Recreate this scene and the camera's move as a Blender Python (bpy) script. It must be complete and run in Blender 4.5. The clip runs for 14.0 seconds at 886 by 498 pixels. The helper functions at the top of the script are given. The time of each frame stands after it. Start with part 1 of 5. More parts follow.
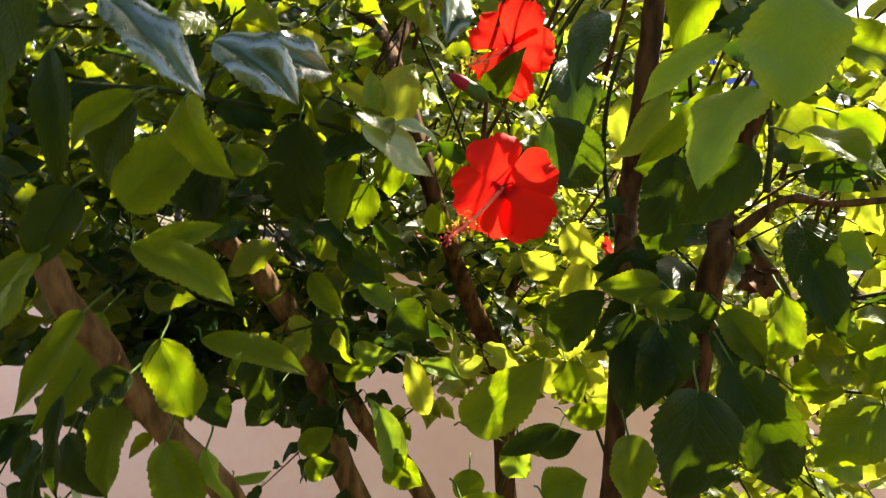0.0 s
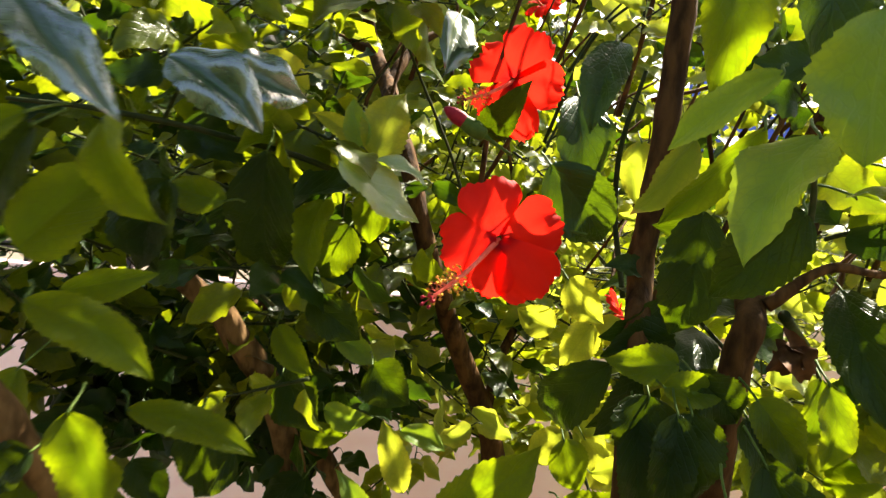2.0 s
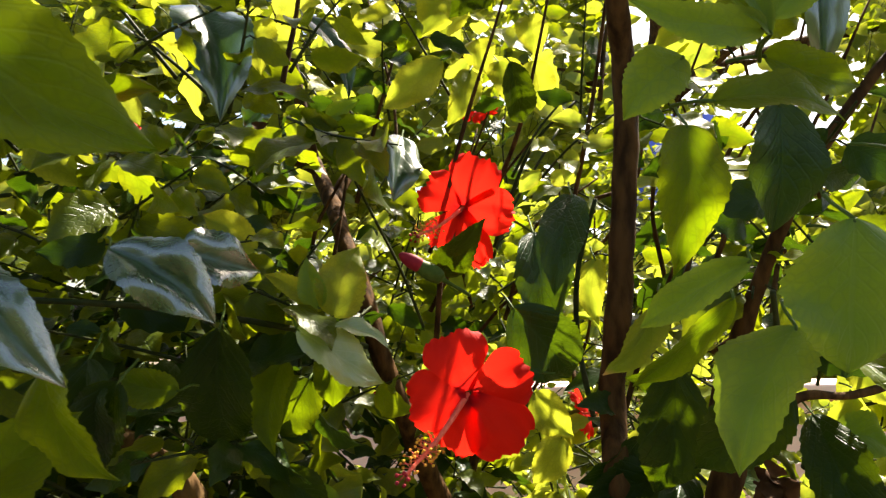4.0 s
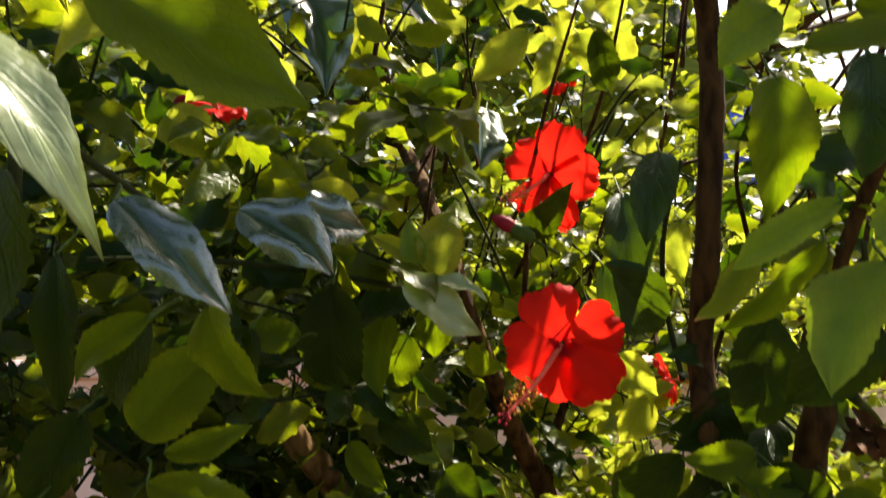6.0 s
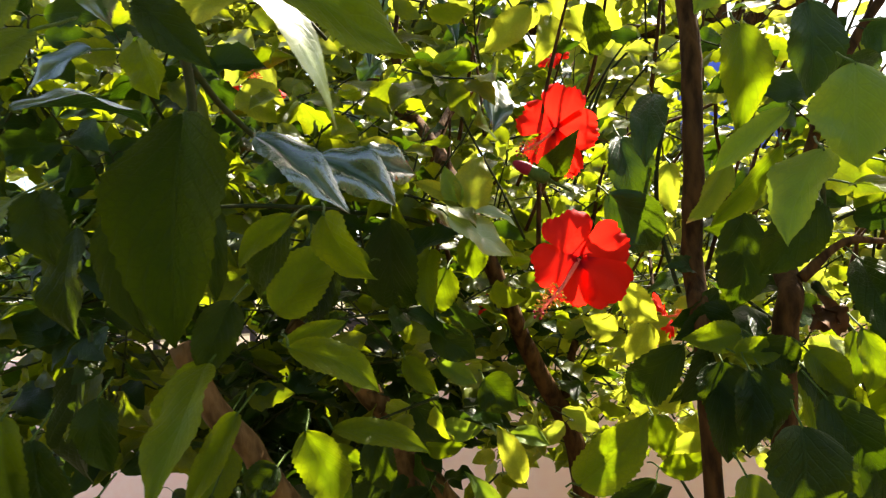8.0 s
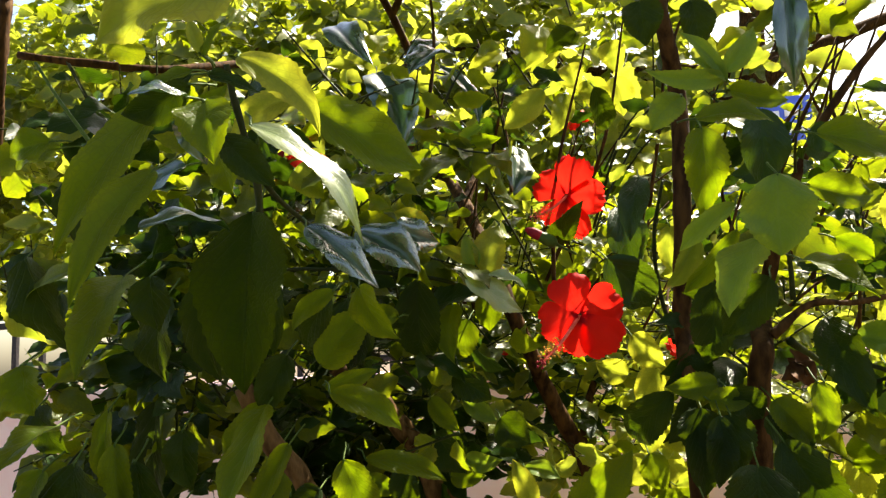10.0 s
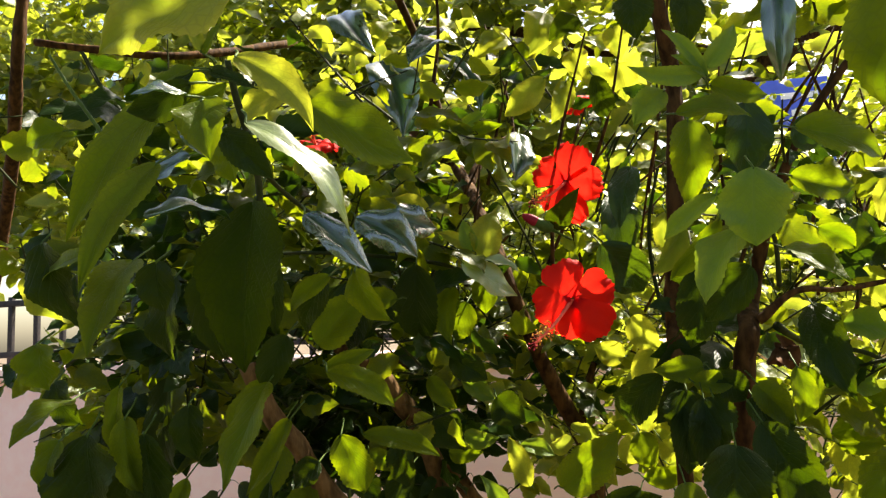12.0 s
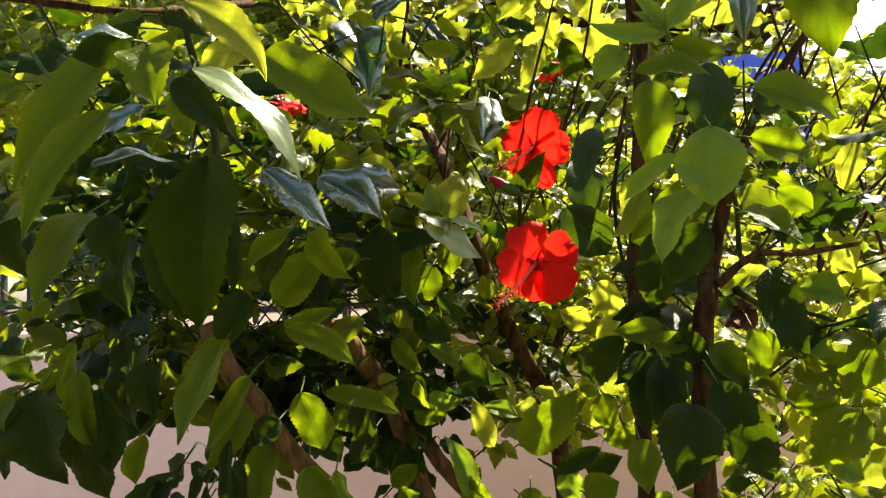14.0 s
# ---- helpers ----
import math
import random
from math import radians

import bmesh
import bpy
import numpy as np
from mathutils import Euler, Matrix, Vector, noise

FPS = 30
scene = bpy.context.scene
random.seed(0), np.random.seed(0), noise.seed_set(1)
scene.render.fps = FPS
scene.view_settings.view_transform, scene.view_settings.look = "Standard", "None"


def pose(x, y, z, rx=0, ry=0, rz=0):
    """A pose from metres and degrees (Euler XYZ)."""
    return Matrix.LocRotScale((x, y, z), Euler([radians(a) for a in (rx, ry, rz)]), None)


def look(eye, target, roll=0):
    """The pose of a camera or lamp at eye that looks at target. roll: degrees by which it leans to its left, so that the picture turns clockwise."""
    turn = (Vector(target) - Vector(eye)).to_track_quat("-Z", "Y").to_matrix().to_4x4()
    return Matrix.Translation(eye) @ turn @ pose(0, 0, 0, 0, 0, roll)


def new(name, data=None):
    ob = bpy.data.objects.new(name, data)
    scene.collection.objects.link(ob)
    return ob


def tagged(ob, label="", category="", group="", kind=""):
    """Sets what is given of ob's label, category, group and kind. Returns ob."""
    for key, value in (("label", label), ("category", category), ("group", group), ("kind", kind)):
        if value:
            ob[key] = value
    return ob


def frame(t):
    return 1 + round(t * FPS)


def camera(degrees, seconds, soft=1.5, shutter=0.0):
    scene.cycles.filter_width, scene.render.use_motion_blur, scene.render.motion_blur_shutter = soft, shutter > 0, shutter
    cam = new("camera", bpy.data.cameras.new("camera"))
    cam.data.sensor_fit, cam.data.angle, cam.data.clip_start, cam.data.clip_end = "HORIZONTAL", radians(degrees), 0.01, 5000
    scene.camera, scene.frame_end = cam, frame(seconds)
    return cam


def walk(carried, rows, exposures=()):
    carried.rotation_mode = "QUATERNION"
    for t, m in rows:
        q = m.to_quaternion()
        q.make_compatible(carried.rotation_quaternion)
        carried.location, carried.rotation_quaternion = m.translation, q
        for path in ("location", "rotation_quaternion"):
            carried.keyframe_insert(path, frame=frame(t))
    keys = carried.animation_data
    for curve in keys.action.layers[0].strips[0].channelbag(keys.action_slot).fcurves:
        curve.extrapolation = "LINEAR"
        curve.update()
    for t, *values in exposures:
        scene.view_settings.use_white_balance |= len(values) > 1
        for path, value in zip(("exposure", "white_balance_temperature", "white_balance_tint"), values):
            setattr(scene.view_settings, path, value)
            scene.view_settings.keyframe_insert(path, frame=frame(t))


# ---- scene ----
cam = camera(64.0, 14.0, soft=1.3, shutter=0.35)
PATH = [
    (0, (0.055, -0.011, 1.431), (-0.054, 1.986, 1.419), 2.2),
    (0.5, (0.032, -0.006, 1.394), (-0.048, 1.993, 1.4), 6.1),
    (1, (-0.006, 0.002, 1.394), (0.013, 2.001, 1.349), 5.9),
    (1.5, (-0.019, 0.007, 1.434), (0.106, 2.003, 1.407), 3.6),
    (2, (0.062, 0.081, 1.451), (-0.056, 2.076, 1.535), 4.7),
    (2.5, (0.096, 0.174, 1.49), (-0.139, 2.159, 1.575), 1.4),
    (3, (0.071, 0.16, 1.521), (0.003, 2.146, 1.749), 0.0),
    (3.5, (0.065, 0.132, 1.522), (0.084, 2.115, 1.777), -0.7),
    (3.7, (0.057, 0.114, 1.528), (0.098, 2.097, 1.786), -0.5),
    (5.8, (0.021, 0.044, 1.519), (-0.156, 2.018, 1.788), -0.3),
    (6, (0.025, 0.053, 1.504), (-0.144, 2.034, 1.719), -0.6),
    (6.5, (0.027, 0.051, 1.47), (-0.088, 2.043, 1.613), -3.0),
    (7, (0.038, 0.001, 1.435), (-0.005, 1.996, 1.569), -3.6),
    (7.5, (0.02, -0.046, 1.434), (-0.134, 1.939, 1.632), -4.1),
    (8, (-0.015, -0.073, 1.435), (-0.155, 1.912, 1.633), -4.0),
    (8.5, (-0.053, -0.137, 1.445), (-0.126, 1.848, 1.681), -4.4),
    (9, (-0.079, -0.177, 1.445), (-0.139, 1.804, 1.713), -3.2),
    (9.2, (-0.054, -0.181, 1.452), (-0.23, 1.79, 1.745), -4.5),
    (11.3, (0.055, -0.227, 1.452), (-0.24, 1.736, 1.693), -3.0),
    (11.5, (0.056, -0.226, 1.453), (-0.244, 1.738, 1.682), -3.0),
    (12, (0.055, -0.228, 1.454), (-0.255, 1.734, 1.689), -2.7),
    (12.5, (0.06, -0.231, 1.45), (-0.25, 1.733, 1.673), -2.4),
    (13, (0.067, -0.23, 1.447), (-0.225, 1.739, 1.645), -2.8),
    (13.5, (0.069, -0.225, 1.444), (-0.202, 1.749, 1.614), -2.3),
    (14, (0.071, -0.222, 1.44), (-0.183, 1.755, 1.595), -2.3),
]
# the exposure drifts a little on the way
EXPOSURES = [(t, 2.15 + e, 7300, 10) for t, e in ((0, 0.35), (1.0, 0.52), (1.5, 0.42), (2.4, 0.44), (3.0, 0.03), (3.7, 0.02), (6.0, -0.35), (6.5, 0.15), (7.5, 0.28), (8.5, 0.22), (9.0, 0.1), (11.5, -0.05), (12.5, 0.0), (14, 0.05))]
walk(cam, [(t, look(eye, target, roll)) for t, eye, target, roll in PATH], EXPOSURES)

# ---- light ----
SUN_TO = Vector((0.38, 0.44, 0.81)).normalized()
world = bpy.data.worlds.new("sky")
scene.world = world
world.use_nodes = True
wn = world.node_tree
sky = wn.nodes.new("ShaderNodeTexSky")
sky.sky_type = "NISHITA"
sky.sun_disc = False
sky.sun_elevation = math.asin(SUN_TO.z)
sky.sun_rotation = math.atan2(SUN_TO.x, SUN_TO.y)
sky.dust_density, sky.air_density = 3.0, 1.2
wn.links.new(sky.outputs[0], wn.nodes["Background"].inputs[0])
wn.nodes["Background"].inputs[1].default_value = 0.088
sun = new("sun", bpy.data.lights.new("sun", "SUN"))
sun.data.energy, sun.data.angle, sun.data.color = 5.5, radians(0.5), (1.0, 0.95, 0.86)
sun.matrix_world = look((0, 0, 6), Vector((0, 0, 6)) - SUN_TO)


# ---- materials ----
def nodes_of(name):
    m = bpy.data.materials.new(name)
    m.use_nodes = True
    nt = m.node_tree
    nt.nodes.clear()
    return m, nt, nt.nodes.new("ShaderNodeOutputMaterial")


def link(nt, a, b):
    nt.links.new(a, b)


def math_node(nt, op, a, b=None, c=None):
    n = nt.nodes.new("ShaderNodeMath")
    n.operation = op
    for i, v in enumerate((a, b, c)):
        if v is None:
            continue
        if isinstance(v, (int, float)):
            n.inputs[i].default_value = v
        else:
            link(nt, v, n.inputs[i])
    return n.outputs[0]


def mix_col(nt, fac, a, b, mode="MIX"):
    n = nt.nodes.new("ShaderNodeMix")
    n.data_type, n.blend_type = "RGBA", mode
    for key, v in ((0, fac), (6, a), (7, b)):
        if isinstance(v, (int, float)):
            n.inputs[key].default_value = v
        elif isinstance(v, tuple):
            n.inputs[key].default_value = (*v, 1)
        else:
            link(nt, v, n.inputs[key])
    return n.outputs[2]


def ramp(nt, fac, lo, hi):
    n = nt.nodes.new("ShaderNodeMapRange")
    n.inputs[1].default_value, n.inputs[2].default_value = lo, hi
    n.interpolation_type = "SMOOTHSTEP"
    link(nt, fac, n.inputs[0])
    return n.outputs[0]


def noise_tex(nt, scale, detail=4.0, vec=None):
    n = nt.nodes.new("ShaderNodeTexNoise")
    n.inputs["Scale"].default_value, n.inputs["Detail"].default_value = scale, detail
    if vec is not None:
        link(nt, vec, n.inputs["Vector"])
    return n.outputs[0]


def leaf_material(name, top, pale, glow, gloss=0.34, share=0.42, pieces=False, tired=0.0, spec=0.3, coat=0.0, relief=0.32):
    """A hibiscus leaf: midrib and side veins from the leaf's own u, v; light passes through it."""
    m, nt, out = nodes_of(name)
    uv = nt.nodes.new("ShaderNodeUVMap")
    sep = nt.nodes.new("ShaderNodeSeparateXYZ")
    link(nt, uv.outputs[0], sep.inputs[0])
    side = math_node(nt, "ABSOLUTE", math_node(nt, "SUBTRACT", sep.outputs[0], 0.5))
    along = sep.outputs[1]
    if pieces:
        geo = nt.nodes.new("ShaderNodeNewGeometry")
        rnd = geo.outputs["Random Per Island"]
    else:
        info = nt.nodes.new("ShaderNodeObjectInfo")
        rnd = info.outputs["Random"]
    tex = nt.nodes.new("ShaderNodeTexCoord")
    big = noise_tex(nt, 30.0, 4.0, tex.outputs["Object"])
    fine = noise_tex(nt, 240.0, 3.0, tex.outputs["Object"])
    rib = math_node(nt, "SUBTRACT", 1.0, ramp(nt, side, 0.008, 0.035))
    wave = math_node(nt, "SUBTRACT", math_node(nt, "MULTIPLY", along, 6.5), math_node(nt, "MULTIPLY", side, 5.5))
    wave = math_node(nt, "ADD", wave, math_node(nt, "MULTIPLY", big, 0.5))
    tri = math_node(nt, "ABSOLUTE", math_node(nt, "SUBTRACT", math_node(nt, "FRACT", wave), 0.5))
    vein = math_node(nt, "MULTIPLY", math_node(nt, "SUBTRACT", 1.0, ramp(nt, tri, 0.01, 0.13)), 0.7)
    vein = math_node(nt, "MAXIMUM", rib, vein)
    cells = nt.nodes.new("ShaderNodeTexVoronoi")
    cells.feature = "DISTANCE_TO_EDGE"
    cells.inputs["Scale"].default_value = 170.0
    link(nt, tex.outputs["Object"], cells.inputs["Vector"])
    net = math_node(nt, "SUBTRACT", 1.0, ramp(nt, cells.outputs["Distance"], 0.02, 0.16))
    blot = ramp(nt, big, 0.34, 0.68)
    margin = math_node(nt, "MULTIPLY", ramp(nt, math_node(nt, "ADD", side, math_node(nt, "MULTIPLY", math_node(nt, "SUBTRACT", big, 0.5), 0.5)), 0.18, 0.5), 0.5)
    base = mix_col(nt, math_node(nt, "ADD", math_node(nt, "MULTIPLY", rnd, 0.45), math_node(nt, "MULTIPLY", blot, 0.65)), top, pale)
    base = mix_col(nt, margin, base, tuple(min(1, v * f) for v, f in zip(pale, (1.7, 1.35, 1.2))))
    base = mix_col(nt, math_node(nt, "MULTIPLY", fine, 0.25), base, tuple(v * 0.6 for v in top))
    base = mix_col(nt, math_node(nt, "MULTIPLY", math_node(nt, "MAXIMUM", vein, math_node(nt, "MULTIPLY", net, 0.45)), 0.5), base, tuple(min(1, v * 1.7 + 0.012) for v in pale))
    if tired:
        edge = ramp(nt, math_node(nt, "ADD", along, math_node(nt, "MULTIPLY", big, 0.5)), 1.06, 1.2)
        base = mix_col(nt, math_node(nt, "MULTIPLY", edge, tired), base, (0.40, 0.23, 0.08))
    shine = nt.nodes.new("ShaderNodeBsdfPrincipled")
    link(nt, base, shine.inputs["Base Color"])
    link(nt, math_node(nt, "ADD", math_node(nt, "MULTIPLY", big, 0.25), gloss - 0.1), shine.inputs["Roughness"])
    shine.inputs["Specular IOR Level"].default_value = spec
    if coat:
        # coat mask that shapes the sheen: weak at the midrib, stronger outwards
        coat_grain = math_node(nt, "MULTIPLY", ramp(nt, fine, 0.0, 0.45), coat)
        link(nt, math_node(nt, "MULTIPLY", coat_grain, math_node(nt, "ADD", math_node(nt, "MULTIPLY", ramp(nt, side, 0.015, 0.2), 0.8), 0.2)), shine.inputs["Coat Weight"])
        shine.inputs["Coat Roughness"].default_value = 0.24
        shine.inputs["Coat IOR"].default_value = 2.5 if coat > 0.8 else 1.7
    bump = nt.nodes.new("ShaderNodeBump")
    bump.inputs["Strength"].default_value, bump.inputs["Distance"].default_value = relief, 0.0018
    height = math_node(nt, "ADD", math_node(nt, "MULTIPLY", vein, -0.8), math_node(nt, "ADD", math_node(nt, "MULTIPLY", fine, 0.25), math_node(nt, "MULTIPLY", net, -0.25)))
    link(nt, math_node(nt, "ADD", height, math_node(nt, "MULTIPLY", big, 0.8)), bump.inputs["Height"])
    link(nt, bump.outputs[0], shine.inputs["Normal"])
    trans = nt.nodes.new("ShaderNodeBsdfTranslucent")
    tone = mix_col(nt, math_node(nt, "ADD", math_node(nt, "MULTIPLY", rnd, 0.4), math_node(nt, "MULTIPLY", blot, 0.6)), glow, tuple(v * f for v, f in zip(glow, (0.45, 0.6, 0.5))))
    tone = mix_col(nt, margin, tone, tuple(min(1, v * f) for v, f in zip(glow, (1.35, 1.2, 1.1))))
    tone = mix_col(nt, math_node(nt, "MULTIPLY", math_node(nt, "MAXIMUM", vein, math_node(nt, "MULTIPLY", net, 0.6)), 0.6), tone, tuple(v * 0.35 for v in glow))
    if tired:
        tone = mix_col(nt, math_node(nt, "MULTIPLY", edge, tired), tone, (0.50, 0.30, 0.09))
    link(nt, tone, trans.inputs[0])
    mix = nt.nodes.new("ShaderNodeMixShader")
    mix.inputs[0].default_value = share
    link(nt, shine.outputs[0], mix.inputs[1])
    link(nt, trans.outputs[0], mix.inputs[2])
    link(nt, mix.outputs[0], out.inputs[0])
    return m


# dark copy for shaded leaves, the shade put into its colour
DEEP_SHADED = leaf_material("leaf_dark_shaded", (0.0055, 0.0160, 0.001), (0.012, 0.030, 0.002), (0.068, 0.104, 0.002), 0.36, 0.38, spec=0.13, relief=0.6)
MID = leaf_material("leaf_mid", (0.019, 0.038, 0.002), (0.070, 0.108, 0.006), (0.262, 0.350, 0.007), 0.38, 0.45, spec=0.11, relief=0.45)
PALE = leaf_material("leaf_pale", (0.064, 0.130, 0.018), (0.098, 0.172, 0.026), (0.31, 0.430, 0.020), 0.42, 0.45, spec=0.2)
# yellow copy for young shoots and sunlit leaves, the light in its colour
YOUNG_LIT = leaf_material("leaf_young_lit", (0.105, 0.142, 0.008), (0.170, 0.205, 0.012), (0.48, 0.50, 0.034), 0.42, 0.55)
GLOSSY = leaf_material("leaf_glossy", (0.010, 0.034, 0.010), (0.017, 0.050, 0.014), (0.047, 0.096, 0.006), 0.32, 0.15, spec=0.3, coat=0.9, relief=0.28)
WAXY_DEEP = leaf_material("leaf_polished", (0.008, 0.036, 0.007), (0.014, 0.052, 0.010), (0.050, 0.110, 0.004), 0.30, 0.25, spec=0.35, coat=0.85, relief=0.28)
# whitish copy with sky glare in its colour; also the pale seedling leaves
GLARE_PALE = leaf_material("leaf_glare_pale", (0.191, 0.245, 0.090), (0.267, 0.318, 0.140), (0.381, 0.471, 0.020), 0.38, 0.40, spec=1.0, coat=0.5, relief=0.15)
# two more dark copies with shade in their colour, for shaded near leaves
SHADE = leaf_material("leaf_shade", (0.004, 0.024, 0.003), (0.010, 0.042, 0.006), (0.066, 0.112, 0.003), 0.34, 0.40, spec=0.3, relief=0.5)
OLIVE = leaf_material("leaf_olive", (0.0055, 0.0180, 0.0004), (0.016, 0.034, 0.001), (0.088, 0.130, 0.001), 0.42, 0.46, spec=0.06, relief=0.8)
# paler copy for one leaf in the sun, the light in its colour
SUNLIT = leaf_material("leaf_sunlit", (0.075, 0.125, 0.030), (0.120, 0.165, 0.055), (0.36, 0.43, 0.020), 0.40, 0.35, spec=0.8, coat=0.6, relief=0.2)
TIRED = leaf_material("leaf_tired", (0.047, 0.093, 0.008), (0.086, 0.133, 0.010), (0.286, 0.348, 0.021), 0.45, 0.42, tired=1.0)
# dark crown copy, shade put into its colour
MANY_SHADED = leaf_material("leaves_shaded", (0.004, 0.0155, 0.0015), (0.012, 0.034, 0.003), (0.050, 0.098, 0.003), 0.34, 0.40, True, spec=0.22)
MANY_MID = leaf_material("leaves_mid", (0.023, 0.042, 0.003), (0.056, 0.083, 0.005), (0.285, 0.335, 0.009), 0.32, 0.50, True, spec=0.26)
# yellow crown copy, sunlight put into its colour
MANY_LIT = leaf_material("leaves_lit", (0.080, 0.118, 0.008), (0.150, 0.190, 0.013), (0.44, 0.475, 0.040), 0.32, 0.54, True, spec=0.4)


def petal_material():
    m, nt, out = nodes_of("red_petal")
    uv = nt.nodes.new("ShaderNodeUVMap")
    sep = nt.nodes.new("ShaderNodeSeparateXYZ")
    link(nt, uv.outputs[0], sep.inputs[0])
    tex = nt.nodes.new("ShaderNodeTexCoord")
    big = noise_tex(nt, 30.0, 3.0, tex.outputs["Object"])
    comb = nt.nodes.new("ShaderNodeCombineXYZ")
    link(nt, math_node(nt, "MULTIPLY", sep.outputs[0], 26.0), comb.inputs[0])
    link(nt, math_node(nt, "MULTIPLY", sep.outputs[1], 1.6), comb.inputs[1])
    streak = noise_tex(nt, 1.0, 3.0, comb.outputs[0])
    base = mix_col(nt, math_node(nt, "MULTIPLY", streak, 0.6), (0.76, 0.014, 0.009), (0.62, 0.008, 0.010))
    base = mix_col(nt, math_node(nt, "MULTIPLY", big, 0.4), base, (0.85, 0.03, 0.015))
    eye = math_node(nt, "SUBTRACT", 1.0, ramp(nt, sep.outputs[1], 0.07, 0.27))
    base = mix_col(nt, math_node(nt, "MULTIPLY", eye, 0.85), base, (0.09, 0.0, 0.008))
    shine = nt.nodes.new("ShaderNodeBsdfPrincipled")
    link(nt, base, shine.inputs["Base Color"])
    shine.inputs["Roughness"].default_value = 0.6
    shine.inputs["Specular IOR Level"].default_value = 0.12
    bump = nt.nodes.new("ShaderNodeBump")
    bump.inputs["Strength"].default_value, bump.inputs["Distance"].default_value = 0.5, 0.001
    link(nt, streak, bump.inputs["Height"])
    link(nt, bump.outputs[0], shine.inputs["Normal"])
    trans = nt.nodes.new("ShaderNodeBsdfTranslucent")
    link(nt, mix_col(nt, 0.5, base, (0.95, 0.02, 0.01)), trans.inputs[0])
    mix = nt.nodes.new("ShaderNodeMixShader")
    mix.inputs[0].default_value = 0.5
    link(nt, shine.outputs[0], mix.inputs[1])
    link(nt, trans.outputs[0], mix.inputs[2])
    link(nt, mix.outputs[0], out.inputs[0])
    return m


def plain_material(name, a, b, scale=60.0, rough=0.7, bump_m=0.001, metal=0.0, stretch=(1, 1, 1), stain=None):
    """Two tones of one surface in coarse and fine grain, with relief."""
    m, nt, out = nodes_of(name)
    tex = nt.nodes.new("ShaderNodeTexCoord")
    mp = nt.nodes.new("ShaderNodeMapping")
    mp.inputs["Scale"].default_value = stretch
    link(nt, tex.outputs["Object"], mp.inputs[0])
    fine = noise_tex(nt, scale, 6.0, mp.outputs[0])
    big = noise_tex(nt, scale * 0.13, 3.0, mp.outputs[0])
    base = mix_col(nt, ramp(nt, fine, 0.3, 0.7), a, b)
    base = mix_col(nt, math_node(nt, "MULTIPLY", ramp(nt, big, 0.45, 0.75), 0.6), base, stain or tuple(v * 0.6 for v in a))
    shine = nt.nodes.new("ShaderNodeBsdfPrincipled")
    link(nt, base, shine.inputs["Base Color"])
    link(nt, math_node(nt, "ADD", math_node(nt, "MULTIPLY", fine, 0.2), rough - 0.1), shine.inputs["Roughness"])
    shine.inputs["Metallic"].default_value = metal
    shine.inputs["Specular IOR Level"].default_value = 0.08
    bp = nt.nodes.new("ShaderNodeBump")
    bp.inputs["Strength"].default_value, bp.inputs["Distance"].default_value = 0.6, bump_m
    link(nt, math_node(nt, "ADD", fine, big), bp.inputs["Height"])
    link(nt, bp.outputs[0], shine.inputs["Normal"])
    link(nt, shine.outputs[0], out.inputs[0])
    return m


PETAL = petal_material()
BARK = plain_material("bark", (0.020, 0.009, 0.003), (0.095, 0.046, 0.015), 95.0, 0.85, 0.006, stretch=(1, 1, 0.35), stain=(0.030, 0.016, 0.007))
# paler bark of the open left stems, partly their light put into colour
PALE_LIT_BARK = plain_material("pale_lit_bark", (0.050, 0.027, 0.010), (0.165, 0.095, 0.040), 85.0, 0.85, 0.008, stretch=(1, 1, 0.35), stain=(0.045, 0.028, 0.012))
TWIG = plain_material("green_twig", (0.018, 0.028, 0.007), (0.036, 0.040, 0.013), 120.0, 0.6, 0.001)
PETIOLE = plain_material("petiole", (0.045, 0.080, 0.014), (0.070, 0.105, 0.020), 200.0, 0.5, 0.0005)
BUDRED = plain_material("bud_red", (0.30, 0.02, 0.03), (0.20, 0.012, 0.025), 150.0, 0.5, 0.0006)
COLUMN = plain_material("column_pink", (0.75, 0.12, 0.08), (0.85, 0.2, 0.14), 200.0, 0.5, 0.0004)
POLLEN = plain_material("pollen", (0.75, 0.48, 0.06), (0.55, 0.12, 0.03), 400.0, 0.8, 0.0005)
DRY = plain_material("dry_leaf", (0.05, 0.022, 0.010), (0.10, 0.045, 0.018), 90.0, 0.7, 0.001)
PLASTER = plain_material("pink_plaster", (0.93, 0.62, 0.56), (0.94, 0.67, 0.61), 26.0, 0.85, 0.002, stain=(0.88, 0.56, 0.50))
SOIL = plain_material("soil", (0.085, 0.066, 0.046), (0.135, 0.108, 0.080), 9.0, 0.95, 0.01)
DIM_GREEN = plain_material("dim_green", (0.055, 0.068, 0.032), (0.075, 0.088, 0.042), 12.0, 0.9, 0.002)
IRON = plain_material("dark_iron", (0.03, 0.03, 0.035), (0.05, 0.045, 0.045), 80.0, 0.5, 0.0005, 0.3)
BLUE = plain_material("blue_sign", (0.08, 0.13, 0.58), (0.10, 0.16, 0.64), 14.0, 0.4, 0.0003)
WHITE = plain_material("white_paint", (0.8, 0.8, 0.8), (0.86, 0.86, 0.85), 30.0, 0.5, 0.0003)


# ---- builders ----
def part(name, bm, material, parent, label=""):
    """Links a bmesh as one mesh under a thing or a part."""
    me = bpy.data.meshes.new(name)
    bm.to_mesh(me)
    bm.free()
    for mat in material if isinstance(material, (list, tuple)) else (material,):
        me.materials.append(mat)
    me.shade_smooth()
    ob = new(name, me)
    if parent:
        ob.parent = parent
    return tagged(ob, label)


